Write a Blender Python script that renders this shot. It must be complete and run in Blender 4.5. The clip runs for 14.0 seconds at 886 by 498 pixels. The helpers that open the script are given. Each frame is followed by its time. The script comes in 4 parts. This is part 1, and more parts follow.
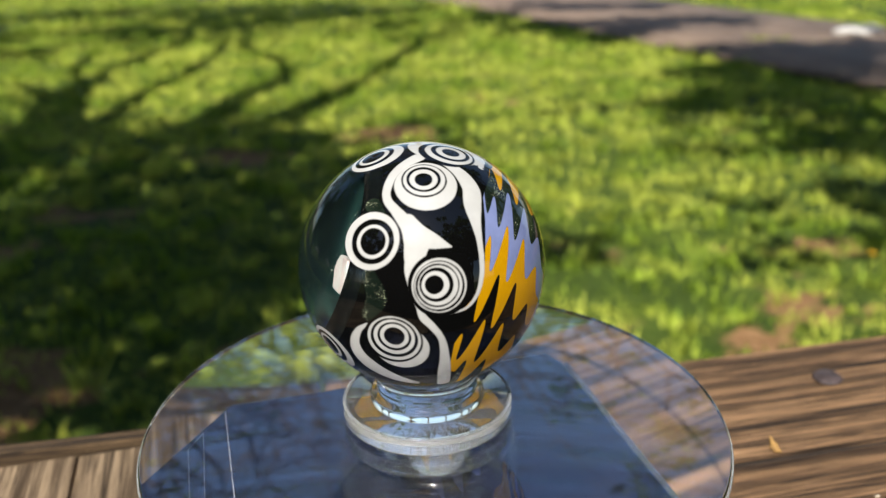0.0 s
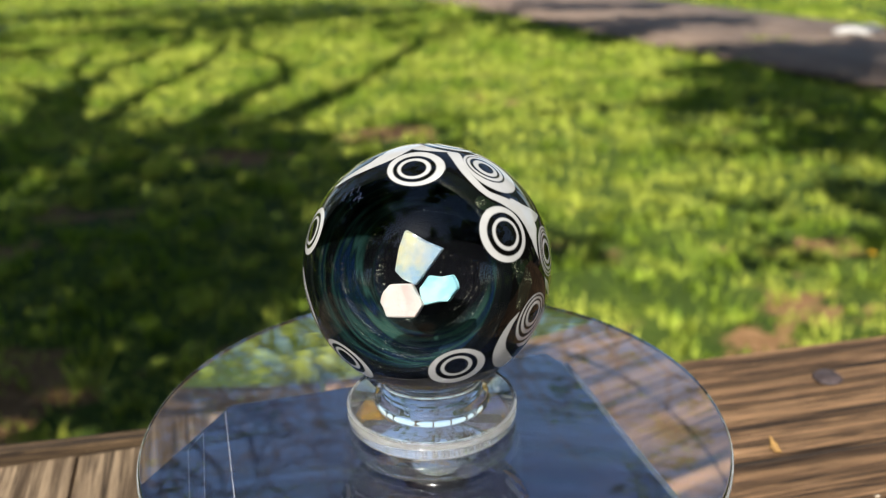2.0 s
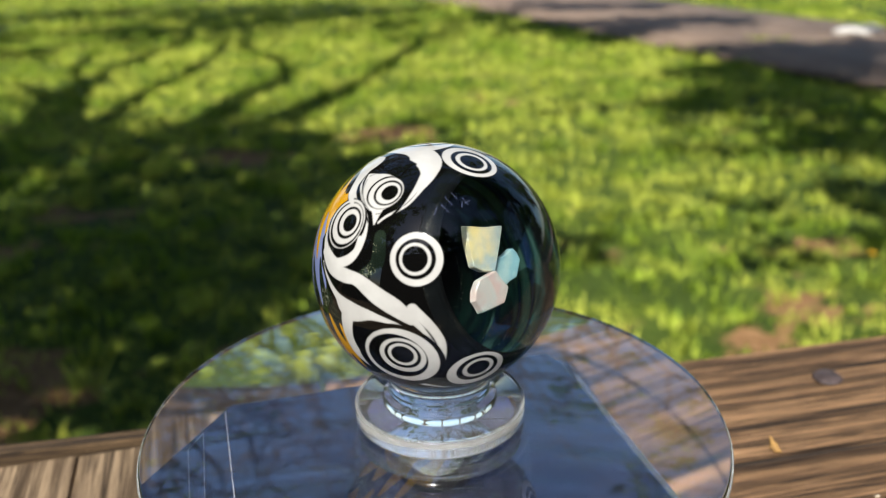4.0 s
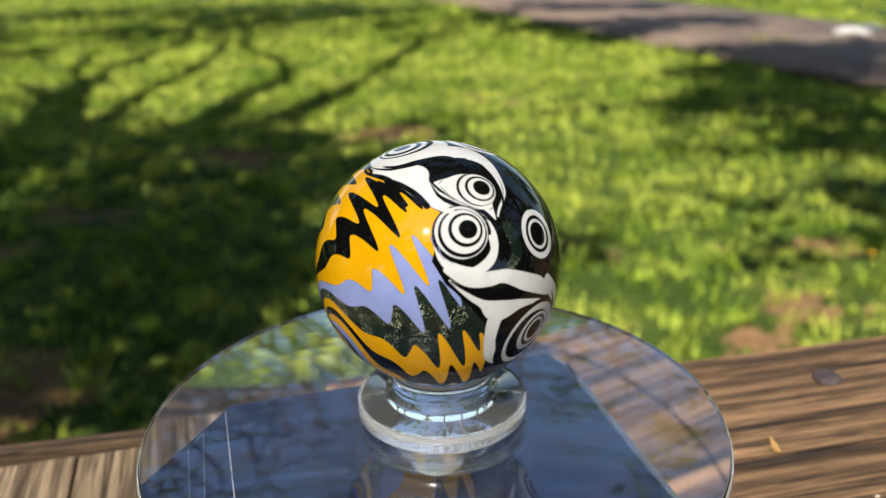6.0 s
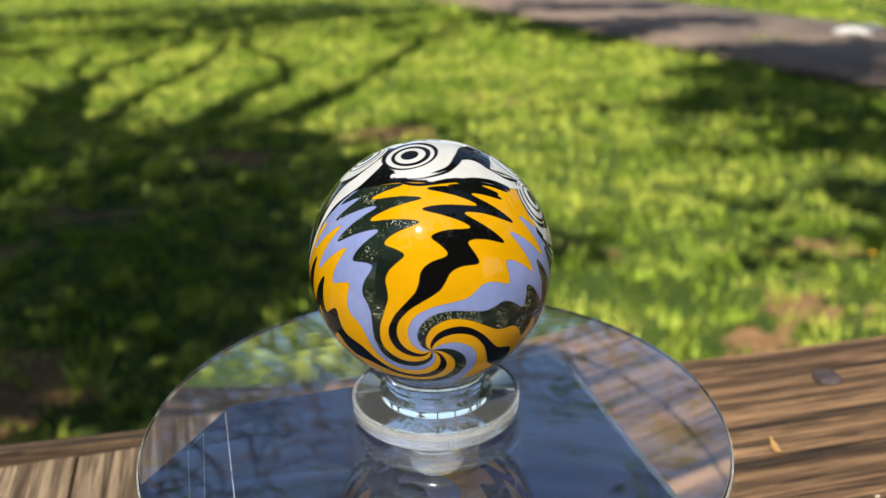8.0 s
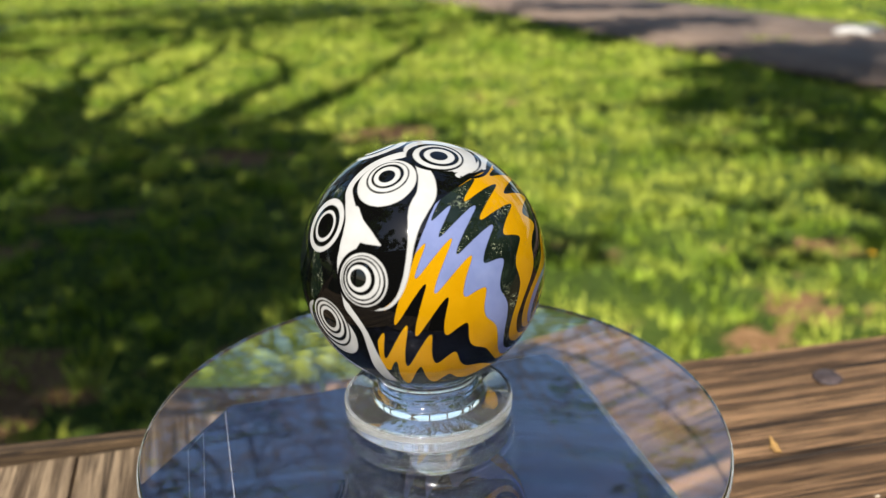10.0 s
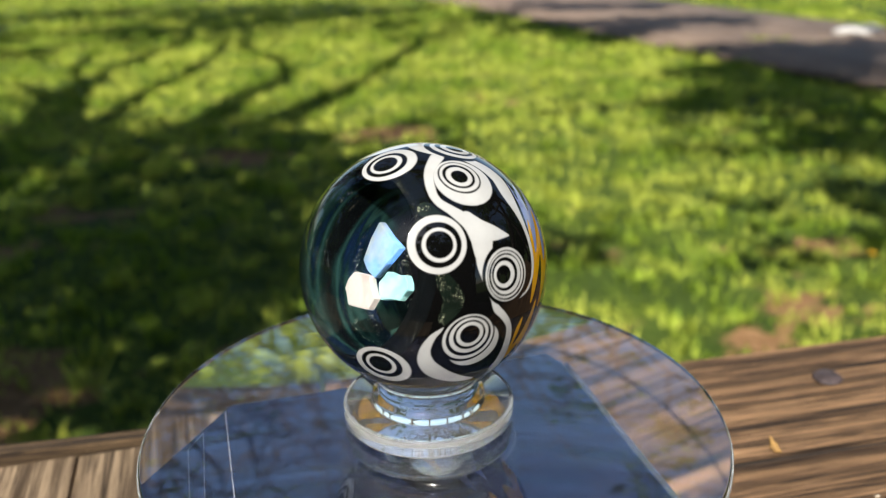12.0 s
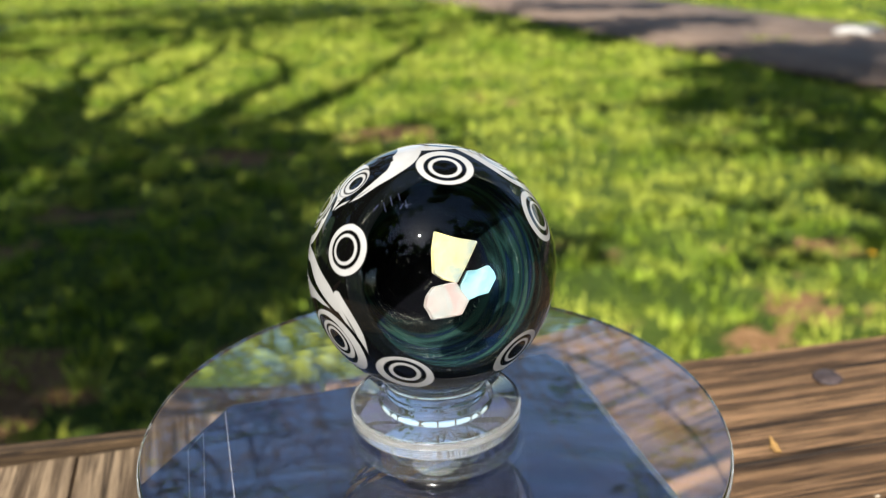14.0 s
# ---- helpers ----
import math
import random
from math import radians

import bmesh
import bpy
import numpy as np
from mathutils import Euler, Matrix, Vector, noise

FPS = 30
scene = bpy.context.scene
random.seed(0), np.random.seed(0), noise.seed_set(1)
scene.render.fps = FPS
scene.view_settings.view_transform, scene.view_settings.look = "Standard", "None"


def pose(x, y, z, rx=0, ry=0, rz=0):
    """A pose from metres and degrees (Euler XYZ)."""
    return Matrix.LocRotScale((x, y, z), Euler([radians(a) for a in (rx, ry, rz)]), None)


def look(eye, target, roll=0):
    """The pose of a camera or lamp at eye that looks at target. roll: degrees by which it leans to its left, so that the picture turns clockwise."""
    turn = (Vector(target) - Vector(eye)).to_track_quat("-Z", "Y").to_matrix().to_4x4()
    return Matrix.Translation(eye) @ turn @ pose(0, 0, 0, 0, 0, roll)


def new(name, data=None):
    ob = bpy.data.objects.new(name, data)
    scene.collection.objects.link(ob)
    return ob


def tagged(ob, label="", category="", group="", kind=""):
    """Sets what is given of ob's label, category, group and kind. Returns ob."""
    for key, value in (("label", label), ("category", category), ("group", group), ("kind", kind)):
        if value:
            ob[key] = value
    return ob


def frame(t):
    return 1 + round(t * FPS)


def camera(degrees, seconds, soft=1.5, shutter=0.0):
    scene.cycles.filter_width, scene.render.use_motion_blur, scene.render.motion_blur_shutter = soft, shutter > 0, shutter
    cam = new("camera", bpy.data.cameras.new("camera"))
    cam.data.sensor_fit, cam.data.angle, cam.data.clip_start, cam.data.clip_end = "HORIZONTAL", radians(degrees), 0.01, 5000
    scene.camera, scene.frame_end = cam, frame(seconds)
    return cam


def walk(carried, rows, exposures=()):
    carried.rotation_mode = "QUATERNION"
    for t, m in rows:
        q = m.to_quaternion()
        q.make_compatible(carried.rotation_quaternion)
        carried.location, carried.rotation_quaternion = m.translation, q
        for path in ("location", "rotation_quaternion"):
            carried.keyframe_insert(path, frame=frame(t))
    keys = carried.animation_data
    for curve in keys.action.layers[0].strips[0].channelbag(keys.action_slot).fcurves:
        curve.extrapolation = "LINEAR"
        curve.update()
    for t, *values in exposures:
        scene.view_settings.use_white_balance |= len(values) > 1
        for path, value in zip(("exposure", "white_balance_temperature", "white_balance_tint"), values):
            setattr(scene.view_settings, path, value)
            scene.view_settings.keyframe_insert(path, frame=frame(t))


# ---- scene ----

MM = 0.001
EYE = Vector((2.09, -142.0, 89.42)) * MM
AIM = Vector((2.09, 44.29, 16.65)) * MM
cam = camera(55.2, 14.0, soft=1.25)
cam.data.dof.use_dof = True
cam.data.dof.focus_distance = 0.142
cam.data.dof.aperture_fstop = 20.0
walk(cam, [(0.0, look(EYE, AIM, -1.07)), (14.0, look(EYE, AIM, -1.07))], [(0.0, 0.84), (1.0, 0.90), (11.5, 0.91), (13.5, 0.98), (14.0, 1.00)])

# ---- daylight: a high sun behind the viewer, a clear spring sky ----
SUN = Vector((-0.165, -0.628, 0.762)).normalized()
world = bpy.data.worlds.new("sky")
scene.world = world
world.use_nodes = True
_n = world.node_tree.nodes
_sky = _n.new("ShaderNodeTexSky")
_sky.sky_type = "NISHITA"
_sky.sun_disc = False
_sky.dust_density, _sky.ozone_density = 0.7, 2.5
_sky.sun_elevation = math.asin(SUN.z)
_sky.sun_rotation = math.atan2(SUN.x, SUN.y)
_n["Background"].inputs[1].default_value = 0.095
world.node_tree.links.new(_sky.outputs[0], _n["Background"].inputs[0])
_sun = bpy.data.lights.new("sun", "SUN")
_sun.energy, _sun.angle, _sun.color = 5.0, radians(0.55), (1.0, 0.95, 0.86)
sun = new("sun", _sun)
sun.matrix_basis = look(SUN * 30, (0, 0, 0))

# ---- materials ----


class Mat:
    """A node material with short ways to add nodes."""

    def __init__(self, name):
        self.m = bpy.data.materials.new(name)
        self.m.use_nodes = True
        self.t = self.m.node_tree
        self.b = self.t.nodes["Principled BSDF"]
        self.out = self.t.nodes["Material Output"]

    def node(self, kind, **props):
        n = self.t.nodes.new(kind)
        for k, v in props.items():
            setattr(n, k, v)
        return n

    def link(self, a, b):
        self.t.links.new(a, b)

    def put(self, socket, value):
        s = self.b.inputs[socket] if isinstance(socket, str) else socket
        if isinstance(value, bpy.types.NodeSocket):
            self.link(value, s)
        else:
            s.default_value = value

    def coords(self, scale=(1, 1, 1), kind="Object", turn=(0, 0, 0)):
        c = self.node("ShaderNodeTexCoord")
        m = self.node("ShaderNodeMapping")
        m.inputs["Scale"].default_value = scale
        m.inputs["Rotation"].default_value = turn
        self.link(c.outputs[kind], m.inputs[0])
        return m.outputs[0]

    def noise(self, vec, scale, detail=4, rough=0.55, distort=0.0):
        n = self.node("ShaderNodeTexNoise")
        n.inputs["Scale"].default_value = scale
        n.inputs["Detail"].default_value = detail
        n.inputs["Roughness"].default_value = rough
        n.inputs["Distortion"].default_value = distort
        if vec is not None:
            self.link(vec, n.inputs["Vector"])
        return n.outputs[0]

    def ramp(self, fac, *stops):
        r = self.node("ShaderNodeValToRGB")
        e = r.color_ramp.elements
        while len(e) < len(stops):
            e.new(0.5)
        for el, (p, c) in zip(e, stops):
            el.position = p
            el.color = (*c, 1) if len(c) == 3 else c
        self.link(fac, r.inputs[0])
        return r.outputs[0]

    def step(self, fac, a, b, lo=0.0, hi=1.0):
        r = self.node("ShaderNodeMapRange", interpolation_type="SMOOTHSTEP")
        for i, v in enumerate((a, b, lo, hi)):
            r.inputs[i + 1].default_value = v
        self.link(fac, r.inputs[0])
        return r.outputs[0]

    def math(self, op, a, b=0.0):
        n = self.node("ShaderNodeMath", operation=op)
        for i, v in enumerate((a, b)):
            self.put(n.inputs[i], v)
        return n.outputs[0]

    def mix(self, fac, a, b, blend="MIX"):
        n = self.node("ShaderNodeMix", data_type="RGBA", blend_type=blend)
        for i, v in zip((0, 6, 7), (fac, a, b)):
            if isinstance(v, tuple) and len(v) == 3:
                v = (*v, 1)
            self.put(n.inputs[i], v)
        return n.outputs[2]

    def bump(self, height, strength, distance):
        n = self.node("ShaderNodeBump")
        n.inputs["Strength"].default_value = strength
        n.inputs["Distance"].default_value = distance
        self.link(height, n.inputs["Height"])
        self.link(n.outputs[0], self.b.inputs["Normal"])


def acrylic(name, tint, rough=0.02, ior=1.49, clear=1.0, coat=0.0):
    k = Mat(name)
    k.put("Base Color", (*tint, 1))
    k.put("Transmission Weight", clear)
    k.put("Coat Weight", coat)
    k.put("Coat IOR", 1.9)
    k.put("Coat Roughness", 0.01)
    k.put("IOR", ior)
    v = k.coords((1, 1, 1))
    k.put("Roughness", k.math("MULTIPLY", k.step(k.noise(v, 140, 5), 0.45, 0.75), rough))
    return k.m


def old_wood(name, light, dark, along=(1, 0, 0)):
    """Weathered grain that runs along the object's x."""
    k = Mat(name)
    c = k.node("ShaderNodeTexCoord")
    info = k.node("ShaderNodeObjectInfo")
    shift = k.node("ShaderNodeVectorMath", operation="ADD")
    k.link(c.outputs["Object"], shift.inputs[0])
    comb = k.node("ShaderNodeCombineXYZ")
    k.put(comb.inputs[0], k.math("MULTIPLY", info.outputs["Random"], 7.0))
    k.put(comb.inputs[1], k.math("MULTIPLY", info.outputs["Random"], 3.0))
    k.link(comb.outputs[0], shift.inputs[1])

    def stretched(sx, sy, sz):
        m = k.node("ShaderNodeMapping")
        m.inputs["Scale"].default_value = (sx, sy, sz)
        k.link(shift.outputs[0], m.inputs[0])
        return m.outputs[0]

    broad = k.noise(stretched(5.5, 240, 240), 1.0, 4, 0.6, 1.1)
    fine = k.noise(stretched(48, 1500, 1500), 1.0, 5, 0.7, 0.3)
    stain = k.noise(stretched(14, 60, 60), 1.0, 4, 0.6)
    grain = k.math("ADD", k.math("MULTIPLY", broad, 0.52), k.math("MULTIPLY", fine, 0.48))
    col = k.ramp(grain, (0.425, dark), (0.475, tuple(0.45 * a + 0.55 * b for a, b in zip(light, dark))), (0.52, light), (0.585, tuple(min(1, 1.6 * a) for a in light)))
    crack = k.noise(stretched(7, 420, 420), 1.0, 2, 0.5, 0.8)
    col = k.mix(k.step(crack, 0.64, 0.69, 0, 0.85), col, tuple(0.5 * a for a in dark))
    zone = k.noise(stretched(3.0, 55, 55), 1.0, 3, 0.5, 0.6)
    col = k.mix(k.step(zone, 0.48, 0.64, 0, 0.42), col, tuple(0.9 * a for a in dark))
    sep = k.node("ShaderNodeSeparateXYZ")
    k.link(shift.outputs[0], sep.inputs[0])
    sway = k.math("MULTIPLY", k.noise(stretched(2.2, 34, 34), 1.0, 4, 0.5, 0.4), 26.0)
    ring = k.math("SINE", k.math("ADD", k.math("MULTIPLY", sep.outputs[1], 620.0), sway))
    col = k.mix(k.step(ring, 0.45, 0.99, 0, 0.6), col, tuple(0.8 * a for a in dark))
    col = k.mix(k.step(stain, 0.5, 0.72, 0, 0.38), col, tuple(0.55 * a for a in dark))
    split = k.math("ABSOLUTE", k.math("SUBTRACT", k.noise(stretched(2.6, 130, 130), 1.0, 3, 0.45, 0.5), 0.5))
    col = k.mix(k.step(split, 0.004, 0.013, 0.85, 0.0), col, tuple(0.35 * a for a in dark))
    k.put("Base Color", col)
    k.put("Roughness", 0.75)
    k.put("Specular IOR Level", 0.3)
    k.bump(grain, 0.9, 0.005)
    return k.m


def plain(name, col, rough=0.6, metal=0.0, vary=0.25, scale=60.0, bump=0.0):
    k = Mat(name)
    v = k.coords()
    n = k.noise(v, scale, 5, 0.6)
    k.put("Base Color", k.mix(k.step(n, 0.3, 0.75), tuple(c * (1 - vary) for c in col), tuple(min(1, c * (1 + vary)) for c in col)))
    k.put("Roughness", rough)
    k.put("Metallic", metal)
    if bump:
        k.bump(n, 0.5, bump)
    return k.m


CLEAR = acrylic("clear_acrylic", (0.985, 0.995, 0.99), 0.02, 1.5, 1.0, 1.0)
# Milky share whitens the rim, standing for light caught in the edge.
EDGE = acrylic("milky_edge", (0.92, 0.97, 0.98), 0.15, 1.49, 0.87)
POLISHED = acrylic("polished_acrylic", (0.985, 0.995, 0.99), 0.05, 1.49, 0.985)
# Slightly milky too, so that the foot's edge looks lit.
CAST = acrylic("cast_acrylic", (0.975, 0.985, 0.98), 0.08, 1.49, 0.952)
WOOD = old_wood("weathered_cedar", (0.275, 0.158, 0.080), (0.036, 0.018, 0.008))
PALE_WOOD = old_wood("sun_bleached_plank", (0.30, 0.215, 0.135), (0.09, 0.056, 0.032))
EDGE_WOOD = old_wood("dark_trim_wood", (0.13, 0.082, 0.042), (0.022, 0.013, 0.008))
BARK = plain("bark", (0.10, 0.075, 0.055), 0.9, 0, 0.4, 12, 0.02)
JOINT = plain("dark_joint_strip", (0.018, 0.011, 0.007), 0.95, 0, 0.3, 300)
RUST = plain("rusty_nail_steel", (0.075, 0.055, 0.055), 0.6, 0.4, 0.4, 300, 0.0004)


def solar_face():
    k = Mat("dark_solar_cell")
    v = k.coords((1, 1, 1))
    n = k.noise(v, 90, 5)
    k.put("Base Color", k.mix(k.step(n, 0.35, 0.7), (0.002, 0.003, 0.008), (0.004, 0.005, 0.013)))
    k.put("Roughness", k.math("ADD", k.math("MULTIPLY", n, 0.05), 0.015))
    k.put("IOR", 2.3)
    k.put("Specular Tint", (0.62, 0.62, 1.0, 1))
    return k.m


SOLAR = solar_face()
CASE = plain("smoky_plastic", (0.13, 0.14, 0.17), 0.25, 0, 0.2, 80)
FAINT = plain("faint_panel_line", (0.07, 0.075, 0.085), 0.4, 0, 0.2, 80)
HAIRLINE = plain("pale_panel_line", (0.25, 0.25, 0.26), 0.4, 0, 0.2, 80)


def leaf_material(name, lo, hi):
    k = Mat(name)
    geo = k.node("ShaderNodeNewGeometry")
    col = k.ramp(geo.outputs["Random Per Island"], (0.0, lo), (0.7, hi), (1.0, tuple(1.3 * c for c in hi)))
    k.put("Base Color", col)
    k.put("Roughness", 0.6)
    k.put("Specular IOR Level", 0.2)
    tr = k.node("ShaderNodeBsdfTranslucent")
    k.link(col, tr.inputs[0])
    mx = k.node("ShaderNodeMixShader")
    mx.inputs[0].default_value = 0.35
    k.link(k.b.outputs[0], mx.inputs[1])
    k.link(tr.outputs[0], mx.inputs[2])
    k.link(mx.outputs[0], k.out.inputs[0])
    return k.m


LEAF = leaf_material("spring_leaf", (0.045, 0.095, 0.015), (0.11, 0.19, 0.03))


def blade_material(name, lo, hi, dry):
    """Grass blades: varied one by one, and by lush and dry drifts across the lawn."""
    k = Mat(name)
    geo = k.node("ShaderNodeNewGeometry")
    v = k.coords((1, 1, 1))
    col = k.ramp(geo.outputs["Random Per Island"], (0.0, lo), (1.0, hi))
    col = k.mix(k.step(k.noise(v, 1.6, 4, 0.6), 0.40, 0.58, 0, 0.9), col, dry)
    col = k.mix(k.step(k.noise(v, 7.5, 3, 0.55), 0.48, 0.58, 0, 0.55), col, tuple(0.5 * c for c in lo))
    k.put("Base Color", col)
    k.put("Roughness", 0.6)
    k.put("Specular IOR Level", 0.2)
    tr = k.node("ShaderNodeBsdfTranslucent")
    k.link(col, tr.inputs[0])
    mx = k.node("ShaderNodeMixShader")
    mx.inputs[0].default_value = 0.35
    k.link(k.b.outputs[0], mx.inputs[1])
    k.link(tr.outputs[0], mx.inputs[2])
    k.link(mx.outputs[0], k.out.inputs[0])
    return k.m


BLADE = blade_material("grass_blade", (0.11, 0.20, 0.012), (0.37, 0.49, 0.045), (0.54, 0.58, 0.09))


def lawn_material():
    k = Mat("lawn_soil")
    v = k.coords((1, 1, 1))
    mid = k.noise(v, 3.2, 5, 0.6)
    fine = k.noise(v, 26, 4, 0.65)
    # Green is darkened so that the gaps between tufts look shaded.
    green = k.mix(k.step(mid, 0.35, 0.66), (0.03, 0.048, 0.006), (0.07, 0.10, 0.014))
    green = k.mix(k.step(fine, 0.3, 0.7), k.mix(0.5, green, (0.03, 0.06, 0.01)), green)
    soil = k.mix(k.step(fine, 0.3, 0.7), (0.12, 0.062, 0.026), (0.27, 0.155, 0.075))
    spots = k.node("ShaderNodeAttribute", attribute_name="bare").outputs["Fac"]
    bare = k.step(k.math("ADD", spots, k.math("MULTIPLY", k.math("SUBTRACT", mid, 0.5), 2.6)), 0.40, 0.62)
    k.put("Base Color", k.mix(bare, green, soil))
    k.put("Roughness", 0.9)
    k.put("Specular IOR Level", 0.15)
    k.bump(fine, 0.8, 0.03)
    return k.m


LAWN = lawn_material()


def drive_material():
    k = Mat("worn_asphalt")
    v = k.coords((1, 1, 1))
    a = k.noise(v, 1.2, 5, 0.6)
    b = k.noise(v, 40, 4, 0.7)
    col = k.mix(k.step(a, 0.35, 0.7), (0.105, 0.064, 0.040), (0.18, 0.118, 0.076))
    k.put("Base Color", k.mix(k.step(b, 0.4, 0.7, 0, 0.4), col, (0.33, 0.28, 0.25)))
    k.put("Roughness", 0.9)
    k.bump(b, 0.6, 0.01)
    return k.m


DRIVE = drive_material()

# ---- mesh helpers ----


def mesh_of(name, verts, faces, material, smooth=True):
    me = bpy.data.meshes.new(name)
    me.from_pydata([tuple(v) for v in verts], [], [tuple(f) for f in faces])
    me.materials.append(material)
    me.update()
    if smooth:
        me.shade_smooth()
    return me


def thing(name, label, category, m=None, group="", kind=""):
    ob = new(name)
    ob.empty_display_size = 0.01
    if m is not None:
        ob.matrix_basis = m
    return tagged(ob, label, category, group, kind)


def part(name, data, parent, label=""):
    ob = new(name, data)
    ob.parent = parent
    if label:
        ob["label"] = label
    return ob


def lathe_data(name, profile, material, steps=128, smooth=True):
    """A closed body turned round z from (radius, height) pairs; radius 0 closes an end."""
    verts, faces, rings = [], [], []
    for r, z in profile:
        if r < 1e-9:
            rings.append([len(verts)])
            verts.append((0, 0, z))
        else:
            rings.append(list(range(len(verts), len(verts) + steps)))
            verts += [(r * math.cos(2 * math.pi * i / steps), r * math.sin(2 * math.pi * i / steps), z) for i in range(steps)]
    for a, b in zip(rings, rings[1:]):
        for i in range(steps):
            j = (i + 1) % steps
            if len(a) == 1:
                faces.append((a[0], b[j], b[i]))
            elif len(b) == 1:
                faces.append((a[i], a[j], b[0]))
            else:
                faces.append((a[i], a[j], b[j], b[i]))
    me = mesh_of(name, verts, faces, material, smooth)
    bm = bmesh.new()
    bm.from_mesh(me)
    bmesh.ops.recalc_face_normals(bm, faces=bm.faces)
    bm.to_mesh(me)
    bm.free()
    return me


def round_rim(r, z0, z1, b, n=5):
    """Profile of a disc with rounded rims: from the axis below to the axis above."""
    p = [(0, z0)]
    for i in range(n + 1):
        a = math.pi / 2 * i / n
        p.append((r - b + b * math.sin(a), z0 + b - b * math.cos(a)))
    for i in range(n + 1):
        a = math.pi / 2 * i / n
        p.append((r - b + b * math.cos(a), z1 - b + b * math.sin(a)))
    return p + [(0, z1)]


def prism_data(name, outline, z0, z1, bevel, material, segments=3):
    bm = bmesh.new()
    low = [bm.verts.new((x, y, z0)) for x, y in outline]
    f = bm.faces.new(low)
    up = bmesh.ops.extrude_face_region(bm, geom=[f])
    bmesh.ops.translate(bm, vec=(0, 0, z1 - z0), verts=[v for v in up["geom"] if isinstance(v, bmesh.types.BMVert)])
    bmesh.ops.recalc_face_normals(bm, faces=bm.faces)
    if bevel:
        bmesh.ops.bevel(bm, geom=list(bm.edges), offset=bevel, segments=segments, affect="EDGES", profile=0.5)
    me = bpy.data.meshes.new(name)
    bm.to_mesh(me)
    bm.free()
    me.materials.append(material)
    return me


def tube(verts, faces, path, radii, sides=7):
    """Adds a tapered tube along a path to the lists."""
    start = len(verts)
    for i, (p, r) in enumerate(zip(path, radii)):
        d = (path[min(i + 1, len(path) - 1)] - path[max(i - 1, 0)]).normalized()
        u = d.orthogonal().normalized()
        w = d.cross(u)
        for s in range(sides):
            a = 2 * math.pi * s / sides
            verts.append(p + r * (math.cos(a) * u + math.sin(a) * w))
    for i in range(len(path) - 1):
        for s in range(sides):
            q = (s + 1) % sides
            a = start + i * sides
            faces.append((a + s, a + q, a + sides + q, a + sides + s))


# ---- ground, drive ----
GROUND = -1.75


def bareness(x, y):
    """How bare of grass the soil is; worn spots and a few random ones."""
    b = 0.0
    for cx, cy, r in ((-2.33, 5.3, 0.40), (-1.9, 2.85, 0.65), (1.75, 3.64, 0.30), (-1.64, 6.7, 0.45), (-0.47, 7.55, 0.5), (1.40, 3.38, 0.26), (-2.9, 4.6, 0.5), (0.62, 3.2, 0.2), (2.3, 4.6, 0.25), (-0.9, 3.3, 0.2)):
        b = max(b, math.exp(-(((x - cx) / (0.8 * r)) ** 2 + ((y - cy) / (0.62 * r)) ** 2)))
    return b + 0.42 * max(0.0, noise.noise((x * 0.9, y * 0.9, 7.3))) + 0.3 * noise.noise((x * 2.6, y * 3.4, 1.7))


def lawn():
    n = 130
    xs = [math.copysign(abs(i / n) ** 4 * 900, i) + i * 0.075 for i in range(-n, n + 1)]
    ys = [y + 7 for y in xs]
    pts = [(x, y, GROUND + 0.05 * noise.noise((x * 0.7, y * 0.7, 0)) + 0.03 * noise.noise((x * 2.6, y * 2.6, 4))) for y in ys for x in xs]
    m = 2 * n + 1
    faces = [(j * m + i, j * m + i + 1, (j + 1) * m + i + 1, (j + 1) * m + i) for j in range(m - 1) for i in range(m - 1)]
    me = mesh_of("ground", pts, faces, LAWN)
    layer = me.attributes.new("bare", "FLOAT", "POINT")
    layer.data.foreach_set("value", [bareness(p[0], p[1]) for p in pts])
    return tagged(new("ground", me), "patchy spring lawn with bare soil spots", "lawn", kind="structure")


lawn()


def drive():
    """A worn drive that crosses the far side of the lawn."""
    a, b = Vector((4.6, 9.1)), Vector((-0.6, 21.6))
    d = (b - a).normalized()
    side = Vector((-d.y, d.x)) * -1
    verts, faces = [], []
    for i in range(61):
        s = -14 + i * 0.8
        bend = 0.012 * max(0.0, 3 - s) ** 2
        for w in (0.0, 1.4, 2.8, 4.2):
            wob = 0.10 * noise.noise((s * 0.9, w, 3)) if w in (0.0, 4.2) else 0
            q = a + d * s + side * (w + wob + bend)
            verts.append((q.x, q.y, GROUND + 0.022 + 0.012 * noise.noise((q.x, q.y, 0))))
    for i in range(60):
        for j in range(3):
            k = i * 4 + j
            faces.append((k, k + 4, k + 5, k + 1))
    ob = new("road", mesh_of("road", verts, faces, DRIVE))
    m = ob.modifiers.new("thick", "SOLIDIFY")
    m.thickness = 0.06
    return tagged(ob, "worn grey drive across the lawn", "drive", kind="structure")


drive()


def on_drive(x, y, slack=0.0):
    a, b = Vector((4.6, 9.1)), Vector((-0.6, 21.6))
    d = (b - a).normalized()
    side = (x - a.x) * d.y - (y - a.y) * d.x
    return -slack < side < 4.3


